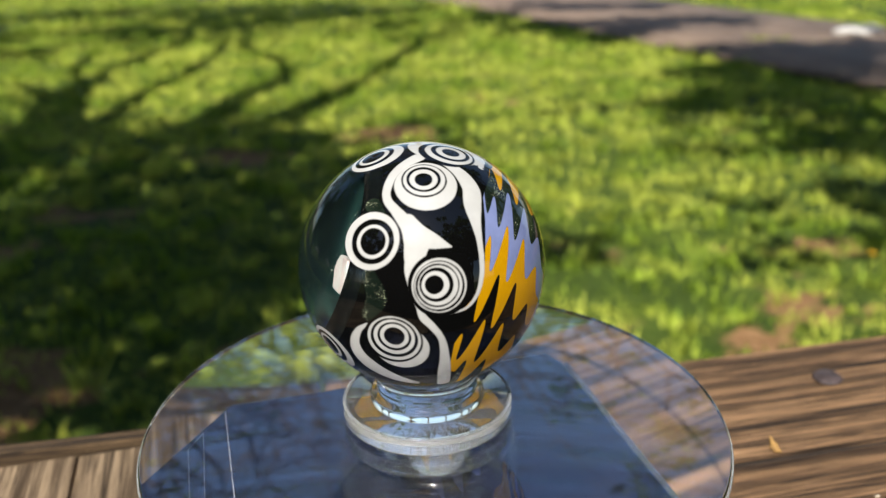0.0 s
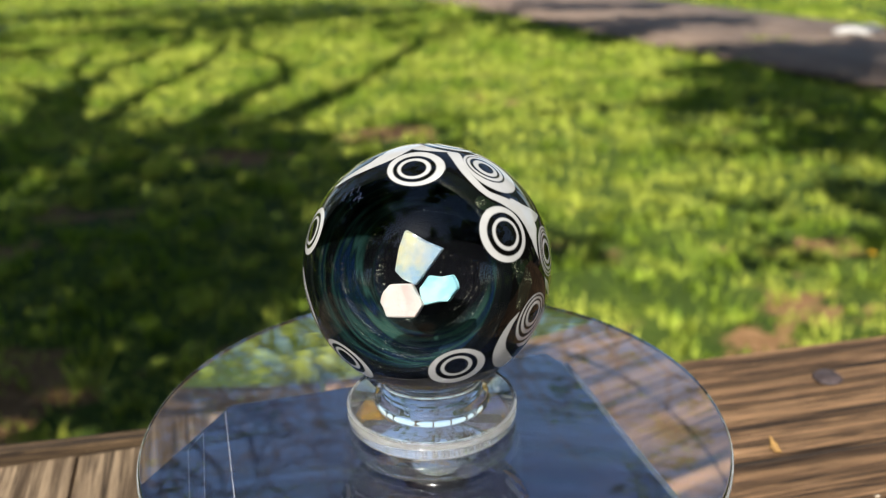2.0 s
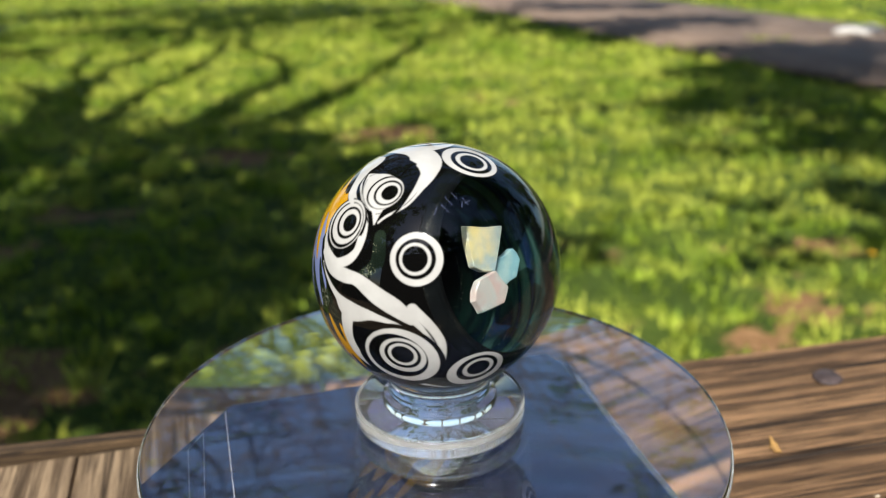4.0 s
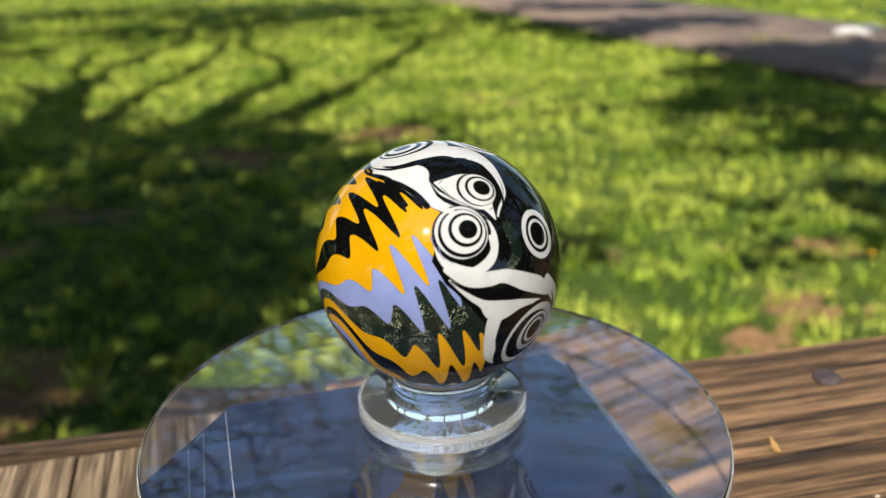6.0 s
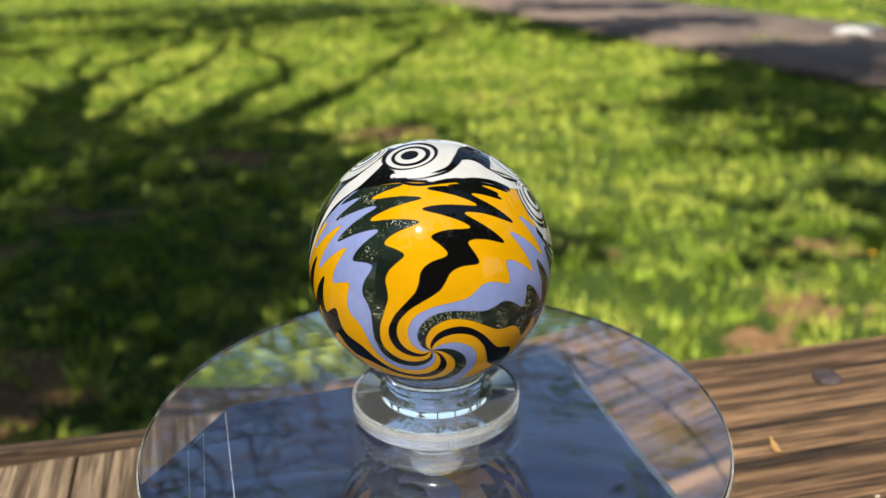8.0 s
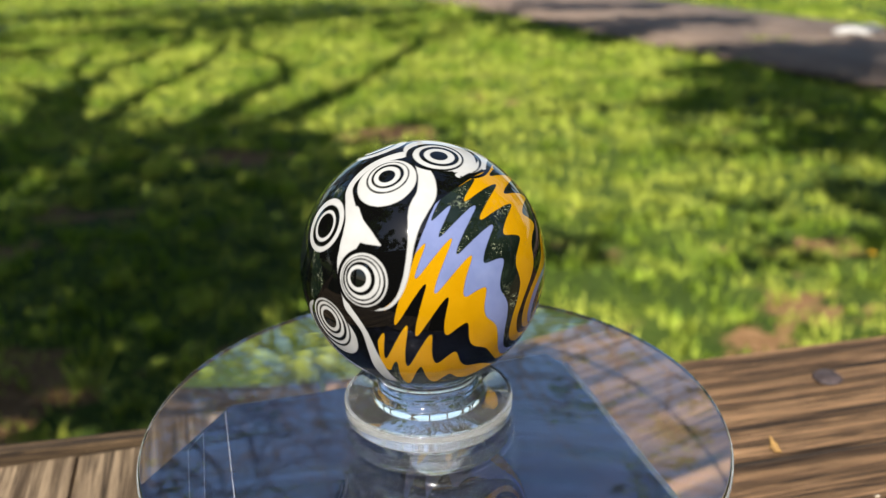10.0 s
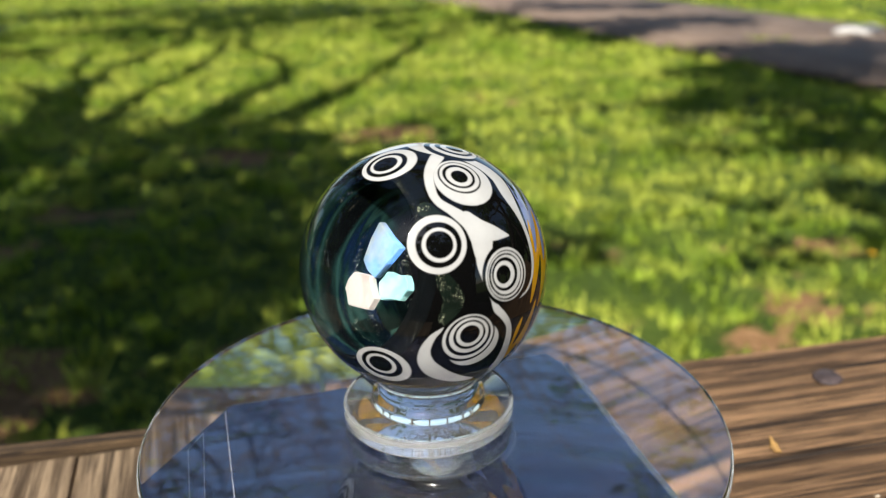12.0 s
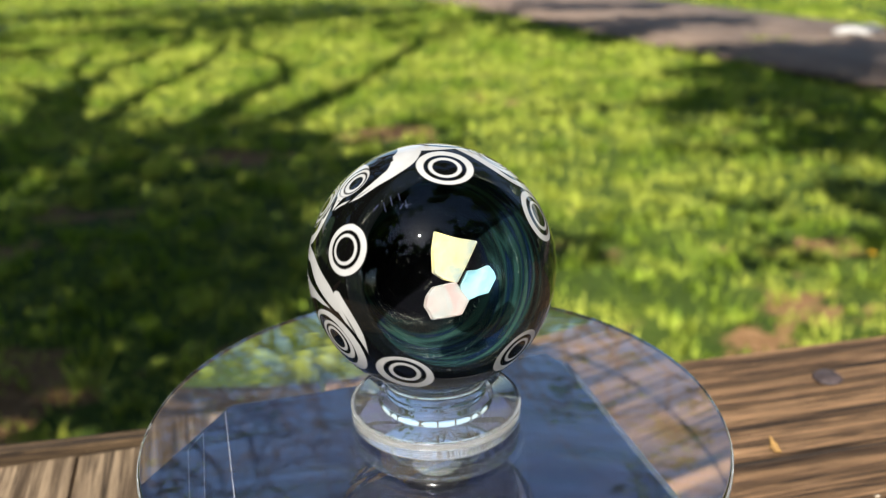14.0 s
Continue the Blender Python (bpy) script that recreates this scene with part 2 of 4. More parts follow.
def grass():
    """Tufts of blades over the lawn, thinner on the worn spots."""
    rng = random.Random(5)
    verts, faces = [], []
    def tuft(x, y, blades, grow):
        z = GROUND + 0.05 * noise.noise((x * 0.7, y * 0.7, 0)) + 0.03 * noise.noise((x * 2.6, y * 2.6, 4)) - 0.005
        lush = grow * (0.25 + 2.9 * max(0.0, 0.25 + noise.noise((x * 6.0, y * 6.5, 11))))
        for _ in range(blades):
            a = rng.uniform(0, 2 * math.pi)
            px, py = x + rng.gauss(0, 0.035 * grow), y + rng.gauss(0, 0.035 * grow)
            h = lush * rng.uniform(0.022, 0.055)
            lean = rng.uniform(0.2, 0.9) * h
            w = grow * rng.uniform(0.005, 0.010)
            c, q = math.cos(a), math.sin(a)
            k = len(verts)
            verts.extend([(px - w * q, py + w * c, z), (px + w * q, py - w * c, z), (px + lean * c, py + lean * q, z + h)])
            faces.append((k, k + 1, k + 2))

    for _ in range(68000):
        x, y = rng.uniform(-8, 8), rng.uniform(0.2, 17.5)
        if not on_drive(x, y, -0.12) and bareness(x, y) < rng.uniform(0.3, 1.0) and (noise.noise((x * 5.5, y * 6.5, 3.1)) > -0.16 or rng.random() < 0.3):
            tuft(x, y, 6, 1.0 + 0.02 * y)
    for _ in range(9000):
        x, y = rng.uniform(-16, 12), rng.uniform(17, 30)
        if not on_drive(x, y, -0.12):
            tuft(x, y, 6, 2.2)
    for _ in range(260):
        x = rng.uniform(4.3, 6.2)
        tuft(x, 12.75 - 0.14 * (x - 4.3) + rng.gauss(0, 0.06), 6, 1.4)
    ob = new("grass", mesh_of("grass", verts, faces, BLADE, False))
    tagged(ob, "short bright green tufts of lawn grass", "grass", kind="stuff")


grass()


def clump(verts, faces, rng, at, spread, count, size):
    for _ in range(count):
        p = at + Vector((rng.gauss(0, spread), rng.gauss(0, spread), rng.gauss(0, spread * 0.7)))
        u = Vector((rng.gauss(0, 1), rng.gauss(0, 1), rng.gauss(0, 0.6))).normalized()
        w = u.orthogonal().normalized()
        a = rng.uniform(0, 6.28)
        w = math.cos(a) * w + math.sin(a) * u.cross(w)
        s = size * rng.uniform(0.6, 1.3)
        k = len(verts)
        verts += [p - u * s, p + w * s * 0.45, p + u * s, p - w * s * 0.45]
        faces.append((k, k + 1, k + 2, k + 3))


def wander(rng, a, b, n=6, sway=0.12):
    """A slightly crooked path from a to b."""
    d = (b - a).length
    return [a.lerp(b, i / n) + (Vector((rng.gauss(0, 1), rng.gauss(0, 1), rng.gauss(0, 0.5))) * sway * d * 0.25 if 0 < i < n else Vector()) for i in range(n + 1)]


def tree(base, height, fork, spread, seed, limbs=7, clumps=120, leaves=26, size=0.09, girth=0.22, extra=(), label="", crown_at=None, puff=0.22, boughs=(), twigs=2):
    rng = random.Random(seed)
    t = thing("tree", label, "tree", Matrix.Translation((base[0], base[1], GROUND)), "yard trees")
    v, f, lv, lf = [], [], [], []
    top = Vector(crown_at) if crown_at else Vector((rng.uniform(-0.4, 0.4), rng.uniform(-0.4, 0.4), fork))
    trunk = wander(rng, Vector((0, 0, -0.15)), top, 6, 0.05)
    tube(v, f, trunk, [girth * (1.25 - 0.55 * i / 6) if i else girth * 1.7 for i in range(7)], 10)
    ends = []
    for i in range(limbs):
        a = 2 * math.pi * (i + rng.uniform(-0.3, 0.3)) / limbs
        r = spread * rng.uniform(0.55, 1.0)
        end = top + Vector((r * math.cos(a), r * math.sin(a), (height - fork) * rng.uniform(0.35, 1.0)))
        path = wander(rng, top - Vector((0, 0, rng.uniform(0, 0.25 * fork))), end, 6, 0.16)
        tube(v, f, path, [girth * 0.55 * (1 - 0.85 * q / 6) for q in range(7)], 7)
        for q in range(2, 7):
            for _ in range(twigs):
                tip = path[q] + Vector((rng.gauss(0, 1), rng.gauss(0, 1), rng.uniform(-0.2, 0.9))) * spread * 0.30
                twig = wander(rng, path[q], tip, 4, 0.2)
                tube(v, f, twig, [girth * 0.16 * (1 - 0.8 * w / 4) for w in range(5)], 5)
                ends += [twig[2], twig[3], tip]
    for curve, r0, r1 in extra:
        pts = [Vector(p) - Vector((base[0], base[1], 0)) for p in curve]
        n = len(pts)
        tube(v, f, pts, [r0 + (r1 - r0) * i / (n - 1) for i in range(n)], 7)
    for at, spread_out, count in boughs:
        p = Vector(at)
        path = wander(rng, top - Vector((0, 0, 0.6)), p, 6, 0.1)
        tube(v, f, path, [girth * 0.4 * (1 - 0.8 * q / 6) for q in range(7)], 7)
        for _ in range(count):
            clump(lv, lf, rng, p + Vector((rng.gauss(0, spread_out), rng.gauss(0, 0.6 * spread_out), rng.gauss(0, 0.25))), puff, leaves, size)
    for i in range(clumps):
        clump(lv, lf, rng, rng.choice(ends) + Vector((rng.gauss(0, 0.2), rng.gauss(0, 0.2), rng.gauss(0, 0.2))), puff, leaves, size)
    part("trunk", mesh_of("trunk", v, f, BARK), t, "rough grey-brown trunk and limbs")
    if lv:
        part("crown", mesh_of("crown", lv, lf, LEAF, False), t, "thin spring foliage")
    return t


def cast_from(points, h0, h1):
    """Limb points whose shade falls along the ground points, rising from h0 to h1."""
    n = len(points)
    out = []
    for i, (x, y) in enumerate(points):
        h = h0 + (h1 - h0) * i / (n - 1)
        out.append((x + SUN.x / SUN.z * h, y + SUN.y / SUN.z * h, h))
    return out


def over(base, x, y, h):
    """The place, seen from a tree's foot, of a bough at height h that shades the ground at x, y."""
    return (x + SUN.x / SUN.z * h - base[0], y + SUN.y / SUN.z * h - base[1], h)


def yard_trees():
    limbs = ((cast_from(((-3.3, 6.2), (-3.7, 7.6), (-4.2, 9.3), (-4.33, 10.2), (-4.37, 11.6), (-4.2, 13.6), (-4.4, 15.5)), 6.2, 10.0), 0.36, 0.08),
             (cast_from(((-4.2, 9.2), (-4.8, 10.0), (-5.4, 10.3), (-6.4, 11.8)), 7.6, 8.8), 0.15, 0.05),
             (cast_from(((-4.33, 10.3), (-4.9, 11.3), (-5.2, 12.8)), 8.0, 9.0), 0.14, 0.05),
             (cast_from(((-3.4, 7.2), (-3.4, 8.9), (-3.36, 10.4), (-3.24, 12.2), (-3.4, 13.6), (-3.2, 15.5)), 6.4, 9.6), 0.15, 0.05),
             (cast_from(((-2.6, 7.0), (-2.27, 8.3), (-2.14, 9.6), (-1.92, 10.9), (-2.3, 12.1), (-3.0, 13.2), (-3.3, 15.0)), 6.2, 9.8), 0.24, 0.07),
             (cast_from(((-2.0, 7.2), (-1.5, 8.4), (-1.13, 9.35), (-0.72, 11.0), (-0.40, 13.0), (0.3, 15.4)), 6.2, 9.8), 0.22, 0.08))
    tree((-5.9, -1.6), 8.4, 4.4, 2.9, 11, 13, 340, 34, 0.125, 0.30, limbs, "broad yard tree with thin spring leaves", (0.8, 1.5, 4.5), 0.22, tuple((over((-5.9, -1.6), x, y, 4.5), r, n) for x, y, r, n in ((-2.0, 2.9, 0.42, 20), (-2.2, 6.3, 0.5, 11), (-1.15, 4.45, 0.42, 18), (-1.0, 5.0, 0.35, 12), (-0.85, 3.05, 0.3, 6), (-1.2, 3.6, 0.3, 6))))
    tree((5.4, -1.6), 8.0, 4.4, 2.6, 23, 11, 120, 34, 0.10, 0.20, (), "slender yard tree with sparse spring leaves", (-2.0, 3.7, 4.6), 0.12, (((-3.0, 2.2, 4.4), 0.75, 8), ((-1.6, 1.2, 4.6), 0.8, 8), *((over((5.4, -1.6), x, y, 4.8), 0.35, n) for x, y, n in ((3.25, 6.9, 7), (2.95, 5.5, 6), (2.7, 4.5, 4)))))
    foot = (12.5, 5.0)
    shades = [(over(foot, x, y, 12.0), r, n) for x, y, r, n in ((0.6, 16.6, 0.55, 12), (1.7, 15.0, 0.45, 12), (2.7, 13.6, 0.4, 10), (4.4, 15.0, 0.6, 18), (5.0, 11.3, 0.7, 26), (4.0, 10.4, 0.5, 16), (6.6, 11.6, 0.9, 22), (3.6, 9.0, 0.6, 14), (3.3, 18.0, 0.7, 22))]
    tree(foot, 14.0, 8.6, 3.4, 31, 11, 260, 30, 0.20, 0.28, (), "tall leafy tree beside the drive", (-3.2, -2.2, 9.6), 0.22, shades)
    tree((-9.2, 9.6), 12.5, 5.2, 3.6, 71, 9, 10, 26, 0.14, 0.24, (), "leaning yard tree with thin new leaves", (4.0, 1.2, 6.6), 0.22, tuple((over((-9.2, 9.6), x, y, 12.0), 0.8, n) for x, y, n in ((-6.2, 15.8, 22), (-4.7, 18.5, 34), (-8.0, 18.5, 30), (-2.6, 17.2, 26), (-6.6, 13.0, 10), (-1.6, 15.2, 10), (-9.0, 15.5, 16), (-7.5, 14.2, 10), (-3.6, 14.6, 9), (-10.0, 18.0, 18), (-3.0, 19.4, 18), (-6.3, 19.8, 18), (-1.0, 18.4, 14))), 2)
    for x, y, h, seed, n in ((-5.8, 22.5, 26, 42, 5), (-1.0, 26, 28, 46, 5)):
        tree((x, y), h, 0.28 * h, 0.26 * h, seed, 16, n, 30, 0.26, 0.24, (), "tall tree with a net of bare boughs", None, 0.5, (), 6)
    for x, y, h, seed, n in ((-13, 25, 20, 41, 40), (5.5, 27, 20, 43, 14), (16, 27, 20, 44, 60), (-22, 27, 19, 45, 60), (22, 27, 19, 47, 60)):
        tree((x, y), h, 0.25 * h, 0.30 * h, seed, 13, n, 34, 0.30, 0.42, (), "tall tree with bare boughs and new leaves", None, 0.5)
    # Unseen trees added to keep the low sky out of the marble's reflections.
    for x, y, h, seed in ((-13, -2.5, 8, 61), (-15, 4.5, 9, 62), (-18.5, 12, 8, 63), (14, -3, 8, 64), (16, 4, 9, 65), (-19, -1, 10, 66), (19, 9, 10, 67)):
        tree((x, y), h, 0.12 * h, 0.36 * h, seed, 12, 330, 30, 0.24, 0.2, (), "unseen leafy tree added to block the low sky", None, 0.5)
    for x, y, h, seed in ((-11, -6, 13, 51), (-1.5, -14, 14, 52), (9, -9, 14, 53), (-14.5, 9.5, 12, 54), (5, -11, 13, 55), (-8.5, -12, 13, 56), (3.5, -17, 18, 57), (11, -4, 14, 58)):
        tree((x, y), h, 0.3 * h, 0.32 * h, seed, 11, 420, 28, 0.26, 0.3, (), "leafy yard tree behind the house")


yard_trees()


def house():
    """A plain unseen back wall, added to darken reflections, and a deck floor close the place behind the railing."""
    wall = plain("brown_siding", (0.10, 0.075, 0.055), 0.8, 0, 0.2, 8, 0.004)
    verts, faces = [], []
    for i in range(19):
        z0, z1 = GROUND + 0.2 * i, GROUND + 0.2 * (i + 1)
        k = len(verts)
        verts += [(-3.6, -3.0, z0), (3.0, -3.0, z0), (3.0, -3.02, z1), (-3.6, -3.02, z1), (3.0, -3.0, z1), (-3.6, -3.0, z1)]
        faces += [(k, k + 1, k + 2, k + 3), (k + 3, k + 2, k + 4, k + 5)]
    k = len(verts)
    verts += [(-3.6, -3.2, GROUND), (3, -3.2, GROUND), (3, -3.2, GROUND + 3.8), (-3.6, -3.2, GROUND + 3.8), (-3.6, -3.0, GROUND + 3.8), (3, -3.0, GROUND + 3.8)]
    faces += [(k + 1, k, k + 3, k + 2), (k + 3, k + 4, k + 5, k + 2)]
    ob = new("wall_added", mesh_of("wall_added", verts, faces, wall, False))
    tagged(ob, "unseen brown siding wall added to darken reflections", "wall", kind="structure")
    deck = prism_data("deck_floor", [(-3.6, -3.0), (3.0, -3.0), (3.0, 0.34), (-3.6, 0.34)], GROUND - 0.05, -1.06, 0.004, PALE_WOOD)
    tagged(new("deck_floor", deck), "grey weathered deck floor behind the railing", "deck", kind="structure")


house()


def pale_lump():
    # A flat lump stands for a pale patch on the drive.
    bm = bmesh.new()
    bmesh.ops.create_icosphere(bm, subdivisions=3, radius=1)
    for q in bm.verts:
        q.co *= 1 + 0.18 * noise.noise(q.co * 1.7)
        q.co = Vector((q.co.x * 0.42, q.co.y * 0.24, max(q.co.z, -0.4) * 0.11))
    me = bpy.data.meshes.new("stone")
    bm.to_mesh(me)
    bm.free()
    me.materials.append(plain("pale_lump_tone", (0.45, 0.43, 0.40), 0.85, 0, 0.15, 30, 0.01))
    ob = new("stone", me)
    ob.matrix_basis = pose(6.47, 13.2, GROUND + 0.10, 0, 0, 15)
    tagged(ob, "pale flat lump lying on the drive", "stone")


pale_lump()

# ---- railing boards ----
BOARD = -0.050
TURN = 12.0


def board(name, x0, x1, y0, y1, top, thick, material, label, turn, at=(0, 0), bevel=0.0008):
    """A plank with its grain along its own x."""
    bm = bmesh.new()
    bmesh.ops.create_cube(bm, size=1)
    bmesh.ops.scale(bm, vec=(x1 - x0, y1 - y0, thick), verts=bm.verts)
    bmesh.ops.bevel(bm, geom=list(bm.edges), offset=bevel, segments=3, affect="EDGES", profile=0.5)
    bmesh.ops.translate(bm, vec=((x0 + x1) / 2, (y0 + y1) / 2, -thick / 2), verts=bm.verts)
    me = bpy.data.meshes.new(name)
    bm.to_mesh(me)
    bm.free()
    me.materials.append(material)
    ob = new(name, me)
    ob.matrix_basis = pose(at[0], at[1], top, 0, 0, turn)
    return tagged(ob, label, "board", "railing boards")


def railing():
    def across(turn, u, v):
        a = radians(turn)
        return (u * math.cos(a) - v * math.sin(a), u * math.sin(a) + v * math.cos(a))

    far = 0.0885
    board("railing_board", -0.012, 1.3, far - 0.0552, far, BOARD, 0.036, WOOD, "weathered brown railing board with deep cracked grain", TURN)
    board("railing_board", -0.012, 1.3, far - 0.0564 - 0.1415, far - 0.0564, BOARD - 0.0003, 0.036, WOOD, "weathered brown railing board beside a long crack", TURN)
    # A dark strip fills the joint so that it shows as a line.
    dirt = board("joint_strip", -0.012, 1.3, far - 0.0563, far - 0.0553, BOARD - 0.0006, 0.03, JOINT, "dark strip in the joint between boards", TURN, bevel=0.0001)
    tagged(dirt, category="dirt")
    board("trim_board", -0.9, -0.016, 0.0828, 0.0885, BOARD - 0.0006, 0.03, EDGE_WOOD, "dark weathered trim strip along pale planks", 10.0)
    for i in range(9):
        u = -0.0873 - 0.01525 + 0.0305 * (2 - i)
        board("cross_plank", -0.26, 0.0, -0.0148, 0.0148, BOARD - 0.0012 - 0.0004 * (i % 3), 0.034, PALE_WOOD, "sun-bleached grey cross plank", 105.0, across(12.5, u, 0.0838))


railing()


def posts():
    for x, y in ((0.50, 0.135), (1.15, 0.275), (-0.14, -0.05)):
        me = prism_data("railing_post", [(-0.045, -0.045), (0.045, -0.045), (0.045, 0.045), (-0.045, 0.045)], -1.058, BOARD - 0.0385, 0.003, WOOD)
        ob = new("railing_post", me)
        ob.matrix_basis = pose(x, y, 0, 0, 0, TURN)
        tagged(ob, "square weathered post under the railing boards", "post", "railing posts")


posts()


def nail():
    me = lathe_data("nail_head", [(0, -0.004), (0.0016, -0.004), (0.0016, 0), (0.0040, 0.0001), (0.0045, 0.0005), (0.0040, 0.0010), (0, 0.0012)], RUST, 40)
    ob = new("nail", me)
    ob.matrix_basis = pose(0.1240, 0.0941, BOARD + 0.0003, 3, -3, 0)
    tagged(ob, "rusty flat nail head set in the board", "nail")


nail()


def bud_scrap():
    """A dry yellow bud scale fallen on the crack between the boards."""
    v, f = [], []
    rng = random.Random(3)
    for a, l in ((95, 4.6), (70, 2.4), (140, 2.0), (250, 1.6), (300, 1.8)):
        d = Vector((math.cos(radians(a)), math.sin(radians(a)), 0.35))
        p = [d * (l * MM * i / 4) + Vector((rng.gauss(0, 0.1), 0, 0)) * MM for i in range(5)]
        tube(v, f, p, [w * MM for w in (0.35, 0.65, 0.6, 0.45, 0.1)], 6)
    ob = new("dry_bud", mesh_of("dry_bud", v, f, plain("dry_bud_scale", (0.30, 0.17, 0.05), 0.7, 0, 0.3, 500)))
    ob.matrix_basis = pose(0.0933, 0.0557, BOARD + 0.0006)
    tagged(ob, "dry yellow bud scale on the railing board", "bud")


bud_scrap()


def wood_chip():
    me = prism_data("wood_chip", [(-0.0008, -0.0003), (0.0007, -0.0003), (0.0008, 0.0001), (-0.0003, 0.0003)], 0.0, 0.0004, 0.0001, plain("pale_splinter", (0.55, 0.47, 0.36), 0.8, 0, 0.2, 400))
    ob = new("wood_chip", me)
    ob.matrix_basis = pose(0.1118, 0.0360, BOARD - 0.0003, 0, 0, 8)
    tagged(ob, "tiny pale wood splinter on the board", "splinter")


wood_chip()


def dandelion(x, y, h):
    d = thing("dandelion", "small yellow dandelion flower in the lawn", "flower", Matrix.Translation((x, y, GROUND)), "lawn flowers")
    v, f = [], []
    tube(v, f, [Vector((0, 0, -0.02)), Vector((0.004, 0, 0.5 * h)), Vector((0.010, 0.004, h))], [0.0025, 0.0022, 0.002], 6)
    part("stem", mesh_of("stem", v, f, BLADE), d)
    v, f = [], []
    for i in range(26):
        a = i * 2.4
        up = 0.25 + 0.9 * (i / 26)
        q = Vector((math.cos(a), math.sin(a), up)).normalized()
        w = Vector((-math.sin(a), math.cos(a), 0)) * 0.004
        c = Vector((0.010, 0.004, h))
        k = len(v)
        v += [c, c + q * 0.014 + w, c + q * 0.024, c + q * 0.014 - w]
        f.append((k, k + 1, k + 2, k + 3))
    part("flower_head", mesh_of("flower_head", v, f, plain("dandelion_yellow", (0.75, 0.48, 0.02), 0.7), False), d, "yellow petals")


for spot_x, spot_y in ((2.33, 4.13), (-3.28, 14.3)):
    dandelion(spot_x, spot_y, 0.09)

# ---- the turntable: dark case, spindle, clear disc ----


def turntable_case():
    case = thing("turntable_case", "dark solar turntable case with a glossy blue-black top", "turntable")
    out = [(-44, 18.5), (25.5, 37.6), (29.0, 33.0), (46.5, -24), (34, -58), (-40, -70), (-66, -31)]
    out = [(1.022 * x * MM, (1.022 * y + 2.0) * MM) for x, y in out]
    c = sum((Vector(p) for p in out), Vector((0, 0))) / len(out)
    part("case_body", prism_data("case_body", out, BOARD + 0.0002, -0.0141, 0.0012, CASE), case)
    inner = [tuple(c + (Vector(p) - c) * 0.965) for p in out]
    # A thin dark tube along one side draws the case's bevel.
    v, f = [], []
    ridge = [Vector((*out[k], -0.0143)) for k in (2, 3)]
    tube(v, f, ridge, [0.0007, 0.0007], 8)
    part("case_edge", mesh_of("case_edge", v, f, plain("case_bevel_tone", (0.035, 0.04, 0.055), 0.5, 0, 0.3, 200)), case, "narrow bevel strip along the case")
    panel = part("solar_panel", prism_data("solar_panel", inner, -0.0140, -0.0124, 0.0004, SOLAR), case, "glossy blue-black solar panel")
    # Thin pale tubes laid on the panel draw its lines.
    for a, b, r, mat in (((-44, 17.0), (-35, -14), 0.00008, HAIRLINE), ((-46.8, 10.0), (-40.5, -14), 0.00006, FAINT), ((-48.4, 4.6), (-43.2, -14), 0.00006, FAINT), ((-48.4, 4.6), (-46.8, 10.0), 0.00006, FAINT)):
        a, b = Vector((*a, -12.3)) * MM, Vector((*b, -12.3)) * MM
        v, f = [], []
        tube(v, f, [a, b], [r, r], 6)
        part("panel_line", mesh_of("panel_line", v, f, mat), panel)
    part("motor_ring", lathe_data("motor_ring", [(0, -0.0124), (0.0069, -0.0124), (0.0069, -0.0118), (0.0064, -0.0112), (0, -0.0112)], plain("black_rubber", (0.006, 0.006, 0.007), 0.2), 64), case, "black rubber motor ring")
    return case


turntable_case()


def turning_disc():
    d = thing("turntable_disc", "clear round acrylic turntable disc over the case", "turntable disc")
    plate = part("plate", lathe_data("plate", round_rim(0.0550, -0.0028, 0.0, 0.0004, 4), CLEAR, 192), d)
    plate.visible_shadow = False
    # Thin ring added round the plate; its whiteness paints a lit rim.
    ring = [(0.05502, -0.0021), (0.0552, -0.0022), (0.0554, -0.0017), (0.0554, -0.0011), (0.0552, -0.0006), (0.05502, -0.0007), (0.05502, -0.0021)]
    part("rim", lathe_data("rim", ring, EDGE, 192), plate, "polished rim whitened to look lit")
    part("spindle", lathe_data("spindle", round_rim(0.0053, -0.0110, -0.0030, 0.0005), POLISHED, 64), d, "short clear spindle").visible_shadow = False
    return d


disc = turning_disc()


